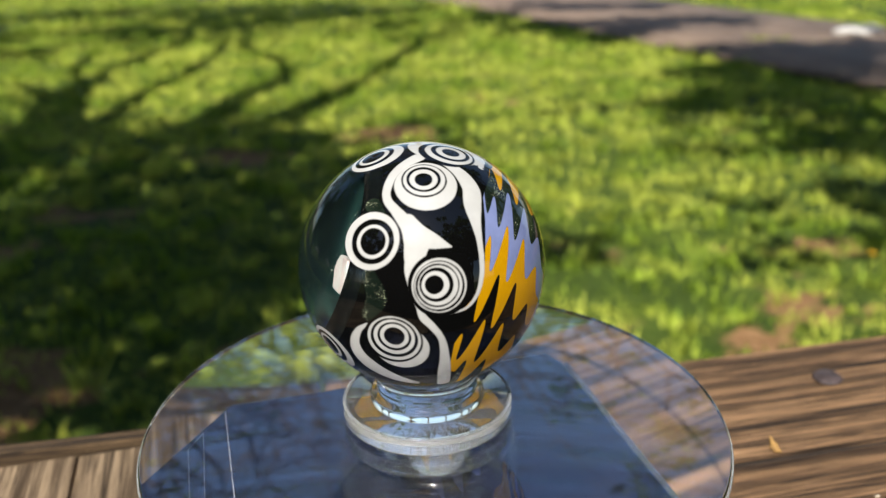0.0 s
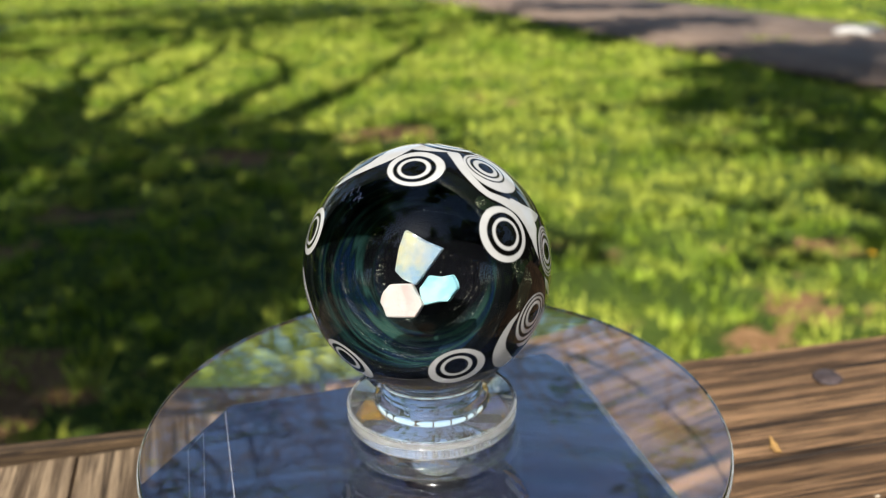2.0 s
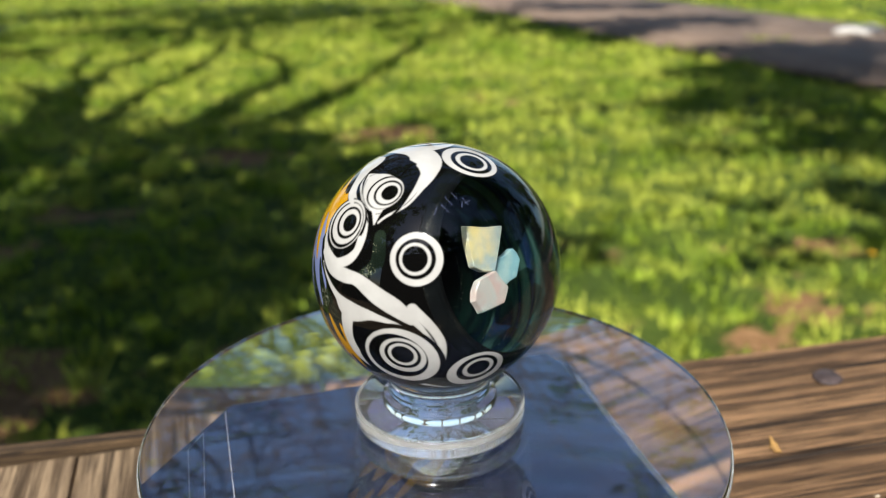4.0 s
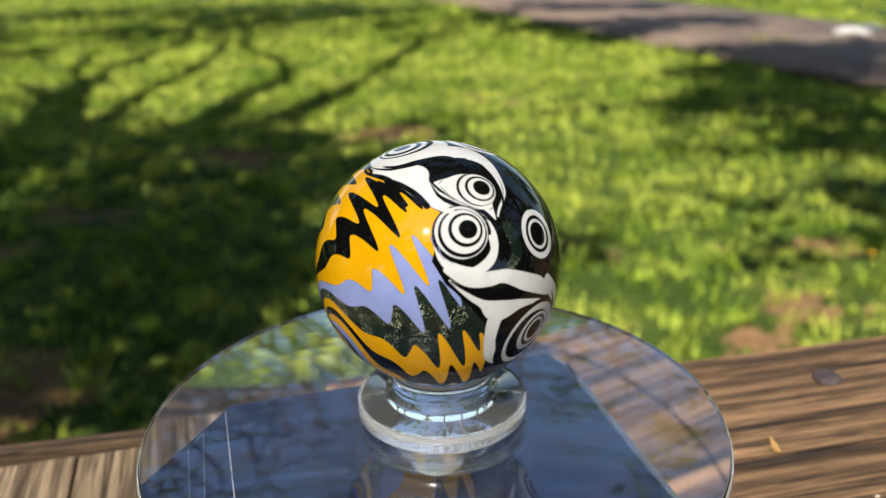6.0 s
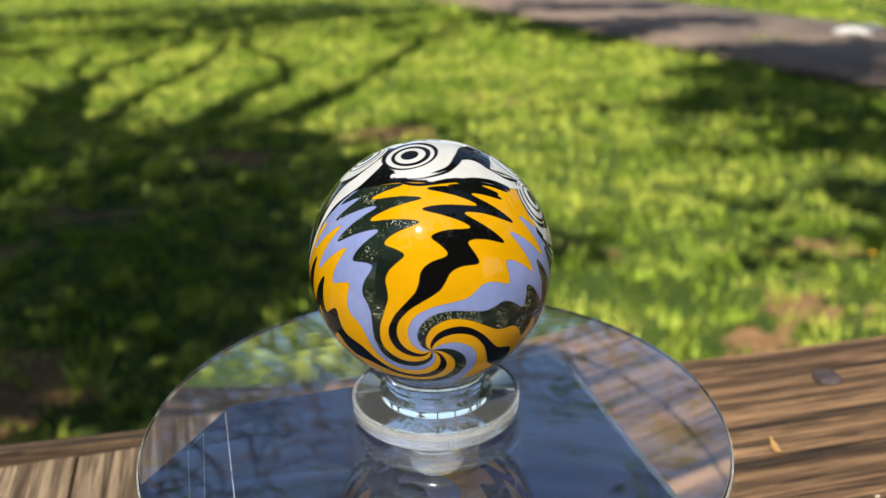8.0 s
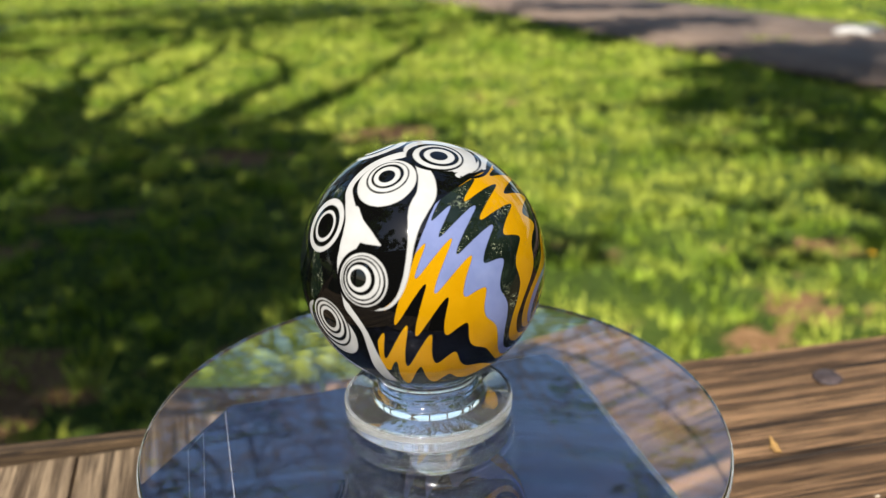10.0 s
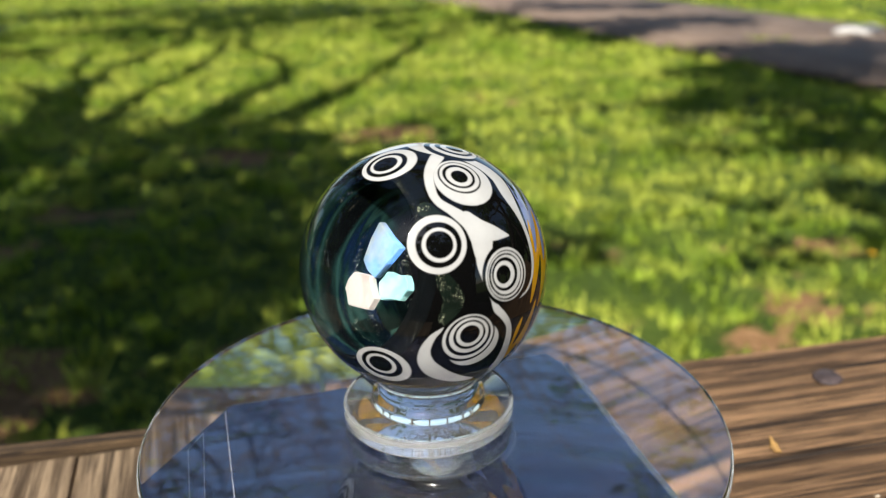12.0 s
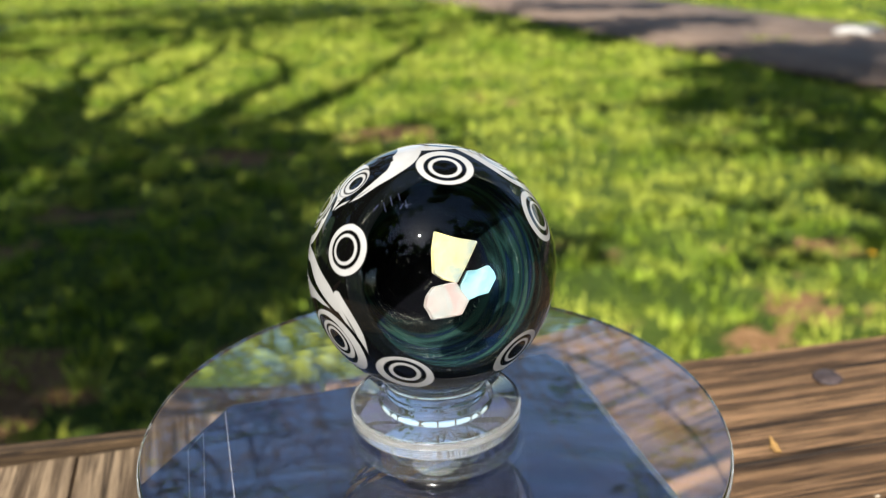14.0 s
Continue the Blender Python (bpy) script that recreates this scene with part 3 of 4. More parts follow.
def marble_stand():
    s = thing("marble_stand", "clear acrylic marble stand with a round foot", "display stand")
    turned = [(0, 0.0011), (0.0153, 0.0011), (0.01555, 0.0013), (0.01555, 0.0041), (0.0153, 0.0043), (0.0110, 0.0043), (0.0108, 0.0046), (0.0108, 0.0054), (0.0105, 0.0059), (0.0097, 0.0063), (0.0094, 0.0072), (0.0094, 0.0096),
              (0.0097, 0.0106), (0.0102, 0.0111), (0.0101, 0.0114), (0.0095, 0.0112), (0.0080, 0.0104), (0.0040, 0.0093), (0, 0.0090)]
    foot = part("foot", lathe_data("foot", turned, POLISHED, 128), s, "clear turned foot and concave cup")
    foot.visible_shadow = False
    # Separate band, whitened where a clear edge would catch light.
    band = [(0.0156, 0.0012), (0.0159, 0.0009), (0.0162, 0.0013), (0.0162, 0.0040), (0.0159, 0.0044), (0.0156, 0.0042), (0.0156, 0.0012)]
    part("foot_edge", lathe_data("foot_edge", band, CAST, 128), foot, "polished edge of the foot, whitened to look lit").visible_shadow = False
    for a in (68, 190, 310):
        pad = part("pad", lathe_data("pad", [(0, 0.0), (0.0017, 0.0), (0.0020, 0.0003), (0.0019, 0.00105), (0, 0.0010)], CLEAR, 32), foot, "small clear bumper pad")
        pad.matrix_basis = pose(0.0132 * math.cos(radians(a)), 0.0132 * math.sin(radians(a)), 0)
        pad.visible_shadow = False
    return s


stand = marble_stand()

# ---- the marble ----
R = 0.02215
MARBLE_Z = 0.03106


def unit(lon, lat):
    lon, lat = radians(lon), radians(lat)
    return np.array([math.cos(lat) * math.cos(lon), math.cos(lat) * math.sin(lon), math.sin(lat)])


FRONT = unit(-170.3, 19.1)
FRONT_U = np.cross((0, 0, 1), FRONT)
FRONT_U /= np.linalg.norm(FRONT_U)
FRONT_V = np.cross(FRONT, FRONT_U)
COLOURS = ("white", "orange", "lavender", "green", "clear", "black")


class Glass:
    """Signed distances, in degrees over the sphere, of each colour of glass; negative inside."""

    def __init__(self, n):
        self.n = n
        self.field = {c: np.full(len(n), 99.0) for c in COLOURS}
        self.field["black"][:] = -99.0

    def lay(self, colour, d):
        for c in COLOURS:
            self.field[c] = np.minimum(self.field[c], d) if c == colour else np.maximum(self.field[c], -d)

    def apart(self, v):
        return np.degrees(np.arccos(np.clip(self.n @ v, -1, 1)))

    def spot(self, colour, lon, lat, r):
        self.lay(colour, self.apart(unit(lon, lat)) - r)

    def stroke(self, colour, *points):
        """A band of changing half width through (lon, lat, half width)."""
        pts = [(unit(a, b), w) for a, b, w in points]
        best = np.full(len(self.n), 99.0)
        for k in range(len(pts) - 1):
            ring = [pts[max(k - 1, 0)], pts[k], pts[k + 1], pts[min(k + 2, len(pts) - 1)]]
            steps = 6
            last = None
            for i in range(steps + 1):
                u = i / steps
                c = (-0.5 * u + u * u - 0.5 * u ** 3, 1 - 2.5 * u * u + 1.5 * u ** 3, 0.5 * u + 2 * u * u - 1.5 * u ** 3, -0.5 * u * u + 0.5 * u ** 3)
                p = sum(a * q[0] for a, q in zip(c, ring))
                p = p / np.linalg.norm(p)
                w = max(0.05, sum(a * q[1] for a, q in zip(c, ring)))
                if last is not None:
                    a, wa = last
                    ab = p - a
                    t = np.clip(((self.n - a) @ ab) / max(1e-9, ab @ ab), 0, 1)
                    gap = np.linalg.norm(self.n - a - t[:, None] * ab, axis=1)
                    best = np.minimum(best, np.degrees(gap) - 0.88 * (wa + (w - wa) * t))
                last = (p, w)
        self.lay(colour, best)

    def wigwag(self):
        """Stripes that spiral out of a pole and are raked to and fro in rings."""
        pole = unit(9.5, -19.3)
        e = np.cross((0, 0, 1), pole)
        e /= np.linalg.norm(e)
        f = np.cross(pole, e)
        rho = self.apart(pole)
        phi = np.degrees(np.arctan2(self.n @ f, self.n @ e))
        shifted = rho - 1.9 * (1 - np.cos(np.radians(phi - 50)))
        at = [0, 5, 10, 14, 18, 21, 24.5, 28.4, 32, 37, 40.2, 43.8, 47, 51, 54, 57.3, 60, 63, 65.3, 68, 70.5, 73, 76, 79, 82, 86]
        z = [185, 162, 144, 128, 111, 91, 70, 57.5, 54, 51.5, 46, 33, 38, 46, 38, 20, 37, 53, 38, 17, 36, 52, 24, 48, 22, 48]
        fine = np.linspace(0, 180, 721)
        zz = np.interp(fine, at, z)
        kernel = np.hanning(23)[1:-1]
        kernel /= kernel.sum()
        zz = np.convolve(np.pad(zz, 10, mode="edge"), kernel, "valid")
        turn = np.interp(shifted, fine, zz)
        slope = np.interp(shifted, fine, np.abs(np.gradient(zz, fine)))
        arc = np.sin(np.radians(rho))
        s = (phi - turn) % 360
        tall = arc / np.sqrt(1 + (slope * arc) ** 2)
        border = [72, 75, 77, 77, 80.6, 83, 79, 74.5, 74, 82, 90, 86, 80, 75.5, 79, 83, 81, 78, 80, 84, 78]
        ang = [-150, -100, -60, -35, -18, -4, 9, 21, 32, 40, 43, 51, 69, 87, 109, 125, 139, 158, 170, 177, 205]
        limit = np.interp((phi + 150) % 360 - 150, ang, border)
        rim = rho - limit
        cuts = (0, 25, 45, 70, 91, 111, 134, 155, 178, 208, 238, 268, 290, 312, 338, 360)
        names = ("orange", "black", "orange", "green", "lavender") * 3
        for a, b, c in zip(cuts, cuts[1:], names):
            d = np.abs((s - (a + b) / 2 + 180) % 360 - 180) - (b - a) / 2
            self.lay(c, np.maximum(d * tall, rim))


def glass_pattern(n):
    g = Glass(n)
    spot, stroke = g.spot, g.stroke
    g.lay("clear", g.apart(FRONT) - 53)
    g.wigwag()
    stroke("green", (-112, 17, 3.5), (-108, 8, 5.0), (-112, 0, 3.0))
    stroke("green", (-118, 46, 4.0), (-108, 40, 2.0))
    stroke("green", (112, 33, 3.0), (113, 22, 3.5), (106, 16, 2.0))
    # bands round the pair of eyes beside the spiral
    stroke("white", (12.0, 60.3, 3.3), (32.6, 70.8, 5.7), (77.7, 79.6, 7.6), (130.2, 74.2, 6.6), (134.4, 64.6, 3.7), (129.5, 55.5, 1.1), (122.4, 47.5, 0.6), (111.8, 41.5, 0.6), (108.6, 38.4, 0.4))
    stroke("white", (15.4, 59.0, 1.2), (48.6, 59.5, 2.6), (66.0, 53.5, 3.7), (79.4, 47.8, 3.4), (90.5, 43.6, 2.1), (99.0, 39.5, 1.3), (102.5, 34.8, 1.0), (103.0, 28.5, 1.0), (99.7, 21.8, 1.5), (93.1, 17.8, 1.8), (86.5, 18.3, 2.0), (79.4, 21.2, 2.0), (75.0, 26.4, 1.6), (74.4, 32.7, 0.8), (76.6, 36.8, 0.4))
    stroke("white", (78.1, 19.2, 1.5), (86.6, 14.6, 3.0), (95.6, 13.5, 3.3), (104.5, 13.7, 3.0), (114.8, 10.1, 2.7), (124.3, 5.1, 2.8), (132.2, -2.8, 1.9), (137.5, -10.2, 0.9))
    stroke("white", (129.9, 4.7, 2.8), (137.5, -3.1, 2.3), (141.7, -11.9, 2.0), (141.3, -23.7, 1.4))
    stroke("white", (79.2, 14.9, 0.4), (86.7, 8.5, 1.6), (93.5, 3.8, 2.7), (99.7, -0.8, 5.3), (111.8, -0.5, 2.3), (125.0, -2.8, 0.5))
    stroke("white", (99.1, -2.2, 4.1), (97.5, -7.9, 3.6), (96.9, -16.1, 3.1), (99.6, -25.7, 3.2), (108.3, -32.1, 2.4), (124.0, -38.0, 1.8), (147.2, -45.7, 0.2))
    stroke("black", (79.9, 14.4, 0.4), (86.6, 10.4, 1.1), (94.2, 6.8, 1.9), (104.2, 5.1, 2.2), (117.2, 2.6, 2.1), (129.0, -3.3, 1.8), (136.9, -11.2, 1.1))
    stroke("black", (17.5, 60.5, 0.8), (43.7, 66.9, 1.1), (74.4, 70.7, 1.4), (106.2, 69.6, 1.5), (121.0, 63.8, 1.6), (123.7, 56.2, 1.1), (120.8, 49.2, 0.6))
    stroke("white", (10.4, 58.7, 0.5), (37.1, 60.0, 2.4), (58.2, 56.5, 5.3), (71.6, 50.4, 4.5), (81.7, 45.3, 2.9), (90.6, 41.3, 1.9), (97.8, 36.8, 1.7), (101.3, 30.4, 1.6), (100.7, 24.5, 1.9), (95.2, 19.5, 2.1), (87.7, 17.2, 2.1), (80.5, 19.2, 2.1))
    stroke("white", (15.6, 65.6, 2.4), (39.0, 76.4, 2.9), (103.3, 80.5, 3.2), (132.8, 70.4, 2.9), (129.0, 59.9, 1.9), (123.5, 51.6, 0.9), (117.9, 45.3, 0.4))
    stroke("black", (8.1, 58.7, 0.3), (29.5, 64.3, 0.7), (51.7, 69.6, 0.9), (85.1, 72.3, 1.3), (115.8, 68.0, 1.1), (122.9, 59.4, 1.1), (120.0, 50.0, 1.1), (115.9, 42.8, 0.7), (107.9, 36.3, 0.4))
    # upper eye of the pair
    stroke("black", (68.4, 58.6, 1.1), (78.9, 64.6, 1.3), (99.0, 66.0, 1.6), (115.7, 61.8, 1.6), (118.8, 52.5, 1.3))
    stroke("black", (68.1, 57.4, 1.1), (75.7, 50.9, 1.2), (86.3, 46.1, 1.2), (96.4, 41.5, 0.9), (105.0, 36.2, 0.4))
    stroke("white", (73.8, 57.7, 0.8), (86.1, 55.7, 5.3), (99.3, 52.2, 9.6), (104.2, 45.3, 3.7), (106.4, 37.5, 0.4))
    stroke("black", (76.5, 57.3, 0.2), (84.4, 61.6, 0.2), (102.4, 63.4, 0.2), (116.4, 59.8, 0.2), (118.1, 50.3, 0.2), (112.4, 44.0, 0.2), (105.2, 41.9, 0.2))
    stroke("black", (77.6, 55.5, 0.2), (84.4, 50.0, 0.2), (93.7, 45.2, 0.2), (102.1, 41.8, 0.2))
    spot("black", 103.1, 52.7, 8.71)
    spot("white", 104.0, 52.5, 8.05)
    spot("black", 105.9, 52.6, 6.6)
    spot("white", 106.3, 52.5, 5.54)
    spot("black", 107.4, 52.7, 3.83)
    # lower eye of the pair
    spot("black", 86.7, 33.6, 12.50)
    stroke("white", (100.7, 30.5, 1.1), (100.7, 24.5, 1.9), (95.2, 19.5, 2.3), (87.7, 17.2, 2.1), (80.5, 19.2, 1.9), (75.8, 23.5, 1.1), (73.3, 28.1, 0.4))
    stroke("lavender", (74.9, 28.6, 0.2), (76.5, 24.6, 0.3), (80.6, 21.5, 0.3))
    spot("white", 86.6, 34.3, 11.08)
    spot("black", 87.1, 34.0, 10.29)
    spot("white", 87.5, 34.5, 9.23)
    spot("black", 88.8, 35.1, 7.26)
    spot("white", 89.1, 35.3, 5.94)
    spot("black", 90.0, 35.2, 3.96)
    stroke("white", (77.7, 22.1, 1.6), (84.0, 17.1, 2.4), (92.5, 14.3, 3.2), (103.7, 13.3, 2.9), (114.7, 7.1, 2.9), (129.1, -0.4, 2.1))
    # eye near the foot of the pair
    spot("black", 122.2, -22.2, 19.83)
    spot("white", 122.9, -21.1, 16.55)
    spot("black", 121.3, -20.6, 13.30)
    spot("white", 123.9, -19.3, 10.18)
    spot("black", 124.0, -18.6, 8.04)
    spot("white", 124.1, -18.2, 6.44)
    spot("black", 124.1, -18.1, 4.97)
    # bands round the row of eyes on the other side
    stroke("white", (-90.4, 75.6, 3.4), (-111.2, 66.0, 2.5), (-113.1, 56.6, 2.2), (-110.0, 49.7, 2.0), (-102.3, 44.3, 2.5), (-94.7, 37.8, 3.8), (-91.6, 32.1, 5.2), (-92.3, 26.5, 3.7), (-93.6, 20.2, 2.7), (-92.8, 12.8, 1.5), (-90.5, 5.1, 1.1), (-88.7, 0.4, 1.8), (-84.9, -4.1, 1.7), (-81.1, -10.5, 1.6), (-79.5, -20.3, 2.3), (-78.8, -31.7, 3.2), (-77.3, -44.0, 3.2))
    stroke("white", (-89.3, 34.6, 4.3), (-82.1, 31.1, 2.0), (-74.9, 28.8, 0.4))
    stroke("white", (-112.5, -4.2, 0.5), (-117.1, -8.2, 1.6), (-120.4, -15.0, 2.6), (-120.0, -22.3, 3.9), (-115.1, -29.7, 4.7), (-105.2, -37.0, 3.7), (-93.7, -41.9, 1.7))
    stroke("white", (-50.7, 78.5, 5.8), (-52.2, 67.1, 3.2), (-49.9, 59.4, 4.0), (-51.3, 51.6, 4.7), (-56.6, 44.5, 4.5), (-58.8, 37.7, 2.9), (-60.1, 29.8, 1.6), (-61.1, 22.2, 1.3), (-62.6, 14.9, 1.2), (-65.6, 7.6, 0.9), (-70.9, 2.6, 0.6), (-78.8, 1.4, 0.4))
    stroke("white", (-95.3, 40.3, 3.5), (-91.1, 34.7, 5.3), (-83.3, 31.7, 3.7), (-74.8, 28.7, 0.4))
    stroke("white", (-90.6, 31.2, 5.9), (-91.9, 24.3, 4.5), (-92.2, 17.5, 2.9), (-90.7, 10.6, 1.6))
    # eyes of the row
    spot("white", -83.8, 58.0, 13.18)
    spot("black", -84.7, 60.5, 9.59)
    spot("white", -84.6, 60.7, 8.79)
    spot("black", -85.1, 60.9, 7.24)
    spot("white", -85.2, 60.7, 5.86)
    spot("black", -85.2, 60.5, 3.73)
    spot("black", -80.9, 13.5, 13.40)
    spot("white", -81.4, 13.4, 11.30)
    spot("black", -81.5, 13.2, 10.50)
    spot("white", -81.8, 13.4, 9.80)
    spot("black", -82.2, 13.5, 9.00)
    spot("white", -82.0, 13.5, 8.19)
    spot("black", -82.7, 13.9, 7.02)
    spot("white", -83.1, 13.9, 5.63)
    spot("black", -83.6, 14.0, 3.87)
    spot("white", -98.5, -15.4, 11.80)
    spot("black", -101.8, -11.0, 12.68)
    spot("white", -101.4, -10.8, 11.38)
    spot("black", -101.3, -10.2, 10.14)
    spot("white", -101.2, -9.7, 8.75)
    spot("black", -101.1, -9.2, 7.23)
    spot("white", -101.0, -8.9, 6.06)
    spot("black", -101.0, -8.8, 4.44)
    spot("white", -113.3, 31.1, 12.22)
    spot("black", -112.5, 30.8, 9.44)
    spot("white", -112.3, 30.7, 7.08)
    spot("black", -112.1, 30.8, 5.61)
    # eye at the crown
    spot("white", -0.9, 77.9, 17.00)
    stroke("white", (-21.5, 59.5, 1.5), (5.3, 61.9, 2.4), (32.0, 62.8, 3.0), (55.6, 63.6, 4.7), (62.3, 57.0, 4.2), (74.1, 47.1, 2.4), (84.8, 42.4, 0.9))
    stroke("black", (11.9, 61.8, 0.6), (31.4, 65.2, 1.2), (54.1, 71.2, 1.8), (90.2, 73.1, 2.5), (105.6, 66.3, 1.8))
    stroke("white", (-21.6, 62.5, 1.1), (-4.3, 60.1, 1.6), (15.1, 60.5, 2.1), (35.6, 60.4, 2.4), (56.0, 57.6, 2.1), (70.2, 51.5, 1.6), (78.2, 47.0, 1.1))
    stroke("black", (-16.1, 58.2, 0.2), (3.2, 59.3, 0.4), (23.3, 62.1, 0.9), (40.0, 66.4, 1.3), (63.7, 71.3, 1.3), (114.5, 70.4, 1.1))
    stroke("black", (-20.1, 58.5, 0.5), (-9.6, 56.4, 0.8), (3.8, 55.9, 0.9), (23.3, 56.8, 0.9), (44.5, 56.0, 1.3), (60.2, 51.6, 1.6), (68.7, 46.1, 1.6))
    stroke("black", (24.7, 54.9, 0.5), (42.7, 51.7, 2.1), (55.8, 46.1, 1.1))
    spot("black", -27.0, 75.8, 12.71)
    spot("white", -23.8, 75.1, 10.77)
    spot("black", -21.4, 74.8, 8.78)
    spot("white", -21.8, 74.5, 6.71)
    spot("black", -22.8, 74.5, 3.96)
    # plain eyes round the clear front
    spot("white", -165.7, 70.4, 12.44)
    spot("black", -166.9, 69.4, 9.26)
    spot("white", -167.3, 69.3, 7.13)
    spot("black", -167.6, 69.0, 5.43)
    spot("white", 131.2, 25.3, 10.94)
    spot("black", 130.8, 25.3, 8.24)
    spot("white", 130.6, 25.3, 6.56)
    spot("black", 130.5, 25.3, 5.27)
    spot("white", 159.0, -31.0, 12.79)
    spot("black", 159.4, -29.6, 9.40)
    spot("white", 159.7, -29.0, 6.95)
    spot("black", 159.7, -28.7, 5.15)
    spot("white", -141.2, -26.9, 12.46)
    spot("black", -141.5, -25.9, 9.24)
    spot("white", -141.7, -25.3, 6.84)
    spot("black", -141.8, -25.1, 5.22)
    # faint scratched marks
    for a, b in (((139.6, 43.7), (141.0, 47.0)), ((143.8, 48.3), (147.8, 44.4)), ((146.5, 51.8), (150.3, 47.7)), ((151.3, 53.8), (154.3, 50.5)), ((155.9, 46.3), (157.1, 49.0)), ((157.9, 50.6), (160.2, 46.9)), ((158.3, 48.0), (162.1, 49.0))):
        stroke("lavender", (*a, 0.1), (*b, 0.1))
    return g.field


def shell_material():
    k = Mat("fused_glass")

    def attr(name):
        return k.node("ShaderNodeAttribute", attribute_name=name).outputs["Fac"]

    v = k.coords((1, 1, 1))
    wob = k.math("MULTIPLY", k.math("SUBTRACT", k.noise(v, 700, 3), 0.5), 0.35)

    def inside(name, soft=0.35):
        return k.step(k.math("ADD", attr(name), wob), soft, -soft)

    cells = k.node("ShaderNodeTexVoronoi")
    cells.inputs["Scale"].default_value = 10500
    k.link(v, cells.inputs["Vector"])
    sep = k.node("ShaderNodeSeparateColor")
    k.link(cells.outputs["Color"], sep.inputs[0])
    # The flakes' sparkle is painted: pale specks mixed into the green.
    glint = k.math("MULTIPLY", k.step(sep.outputs[0], 0.92, 0.95), k.step(k.noise(v, 260, 3), 0.47, 0.62))
    tone = k.noise(v, 180, 4)
    green = k.mix(glint, k.mix(k.step(tone, 0.3, 0.7), (0.004, 0.007, 0.005), (0.010, 0.016, 0.011)), (0.55, 0.56, 0.38))
    col = k.mix(inside("green"), (0.002, 0.002, 0.002), green)
    col = k.mix(inside("orange"), col, k.mix(k.step(tone, 0.3, 0.7), (0.37, 0.185, 0.001), (0.41, 0.208, 0.002)))
    col = k.mix(inside("lavender"), col, k.mix(k.step(tone, 0.3, 0.7), (0.125, 0.155, 0.30), (0.155, 0.185, 0.35)))
    col = k.mix(inside("white", 0.45), col, k.mix(k.step(tone, 0.35, 0.75), (0.35, 0.35, 0.345), (0.41, 0.41, 0.405)))
    k.put("Base Color", col)
    k.put("Roughness", 0.045)
    k.put("IOR", 1.45)
    clear = k.node("ShaderNodeBsdfGlass")
    clear.inputs["Roughness"].default_value = 0.02
    clear.inputs["IOR"].default_value = 1.44
    clear.inputs["Color"].default_value = (0.84, 0.89, 0.885, 1)
    mx = k.node("ShaderNodeMixShader")
    k.link(inside("clear", 0.5), mx.inputs[0])
    k.link(k.b.outputs[0], mx.inputs[1])
    k.link(clear.outputs[0], mx.inputs[2])
    k.link(mx.outputs[0], k.out.inputs[0])
    return k.m


def vortex_material():
    k = Mat("teal_vortex_glass")
    c = k.node("ShaderNodeTexCoord")
    sp = k.node("ShaderNodeSeparateXYZ")
    k.link(c.outputs["Object"], sp.inputs[0])
    ang = k.math("ARCTAN2", sp.outputs[1], sp.outputs[0])
    rad = k.math("SQRT", k.math("ADD", k.math("MULTIPLY", sp.outputs[0], sp.outputs[0]), k.math("MULTIPLY", sp.outputs[1], sp.outputs[1])))
    swirl = k.math("ADD", k.math("MULTIPLY", rad, 420.0), k.math("MULTIPLY", k.math("SINE", k.math("ADD", ang, 0.6)), 0.55))
    comb = k.node("ShaderNodeCombineXYZ")
    k.put(comb.inputs[0], swirl)
    k.put(comb.inputs[1], k.math("MULTIPLY", k.math("COSINE", ang), 0.28))
    k.put(comb.inputs[2], k.math("MULTIPLY", k.math("SINE", ang), 0.28))
    a = k.noise(comb.outputs[0], 1.6, 2, 0.45, 0.4)
    b = k.noise(comb.outputs[0], 7.5, 3, 0.55, 0.2)
    col = k.ramp(a, (0.40, (0.002, 0.0025, 0.003)), (0.47, (0.004, 0.011, 0.011)), (0.52, (0.011, 0.030, 0.027)), (0.56, (0.002, 0.006, 0.008)), (0.60, (0.003, 0.008, 0.024)), (0.64, (0.002, 0.006, 0.008)), (0.70, (0.014, 0.034, 0.028)))
    col = k.mix(k.step(b, 0.60, 0.70, 0, 0.22), col, (0.05, 0.085, 0.07))
    deep = k.step(rad, 0.28 * 0.022, 0.40 * 0.022)
    col = k.mix(deep, (0.003, 0.003, 0.004), col)
    col = k.mix(k.step(rad, 0.58 * 0.022, 0.68 * 0.022), col, (0.003, 0.0035, 0.004))
    cells = k.node("ShaderNodeTexVoronoi")
    cells.inputs["Scale"].default_value = 16000
    k.link(c.outputs["Object"], cells.inputs["Vector"])
    sep = k.node("ShaderNodeSeparateColor")
    k.link(cells.outputs["Color"], sep.inputs[0])
    # Sparkle along the arcs, painted as pale specks in the base colour.
    glint = k.math("MULTIPLY", k.step(sep.outputs[0], 0.965, 0.985), k.step(k.noise(comb.outputs[0], 2.6, 3), 0.58, 0.66))
    k.put("Base Color", k.mix(glint, col, (0.7, 0.68, 0.55)))
    k.put("Roughness", 0.8)
    k.put("Specular IOR Level", 0.0)
    return k.m


def sheen(seconds):
    """The facing, in the marble's front axes, that throws the sun to the viewer when the marble has turned that long."""
    h = (SUN + (EYE - Vector((0, 0, MARBLE_Z))).normalized()).normalized()
    h = np.array(Matrix.Rotation(-radians(360 / 11.04 * seconds), 3, "Z") @ h)
    return (h @ FRONT_U, h @ FRONT_V, h @ FRONT)


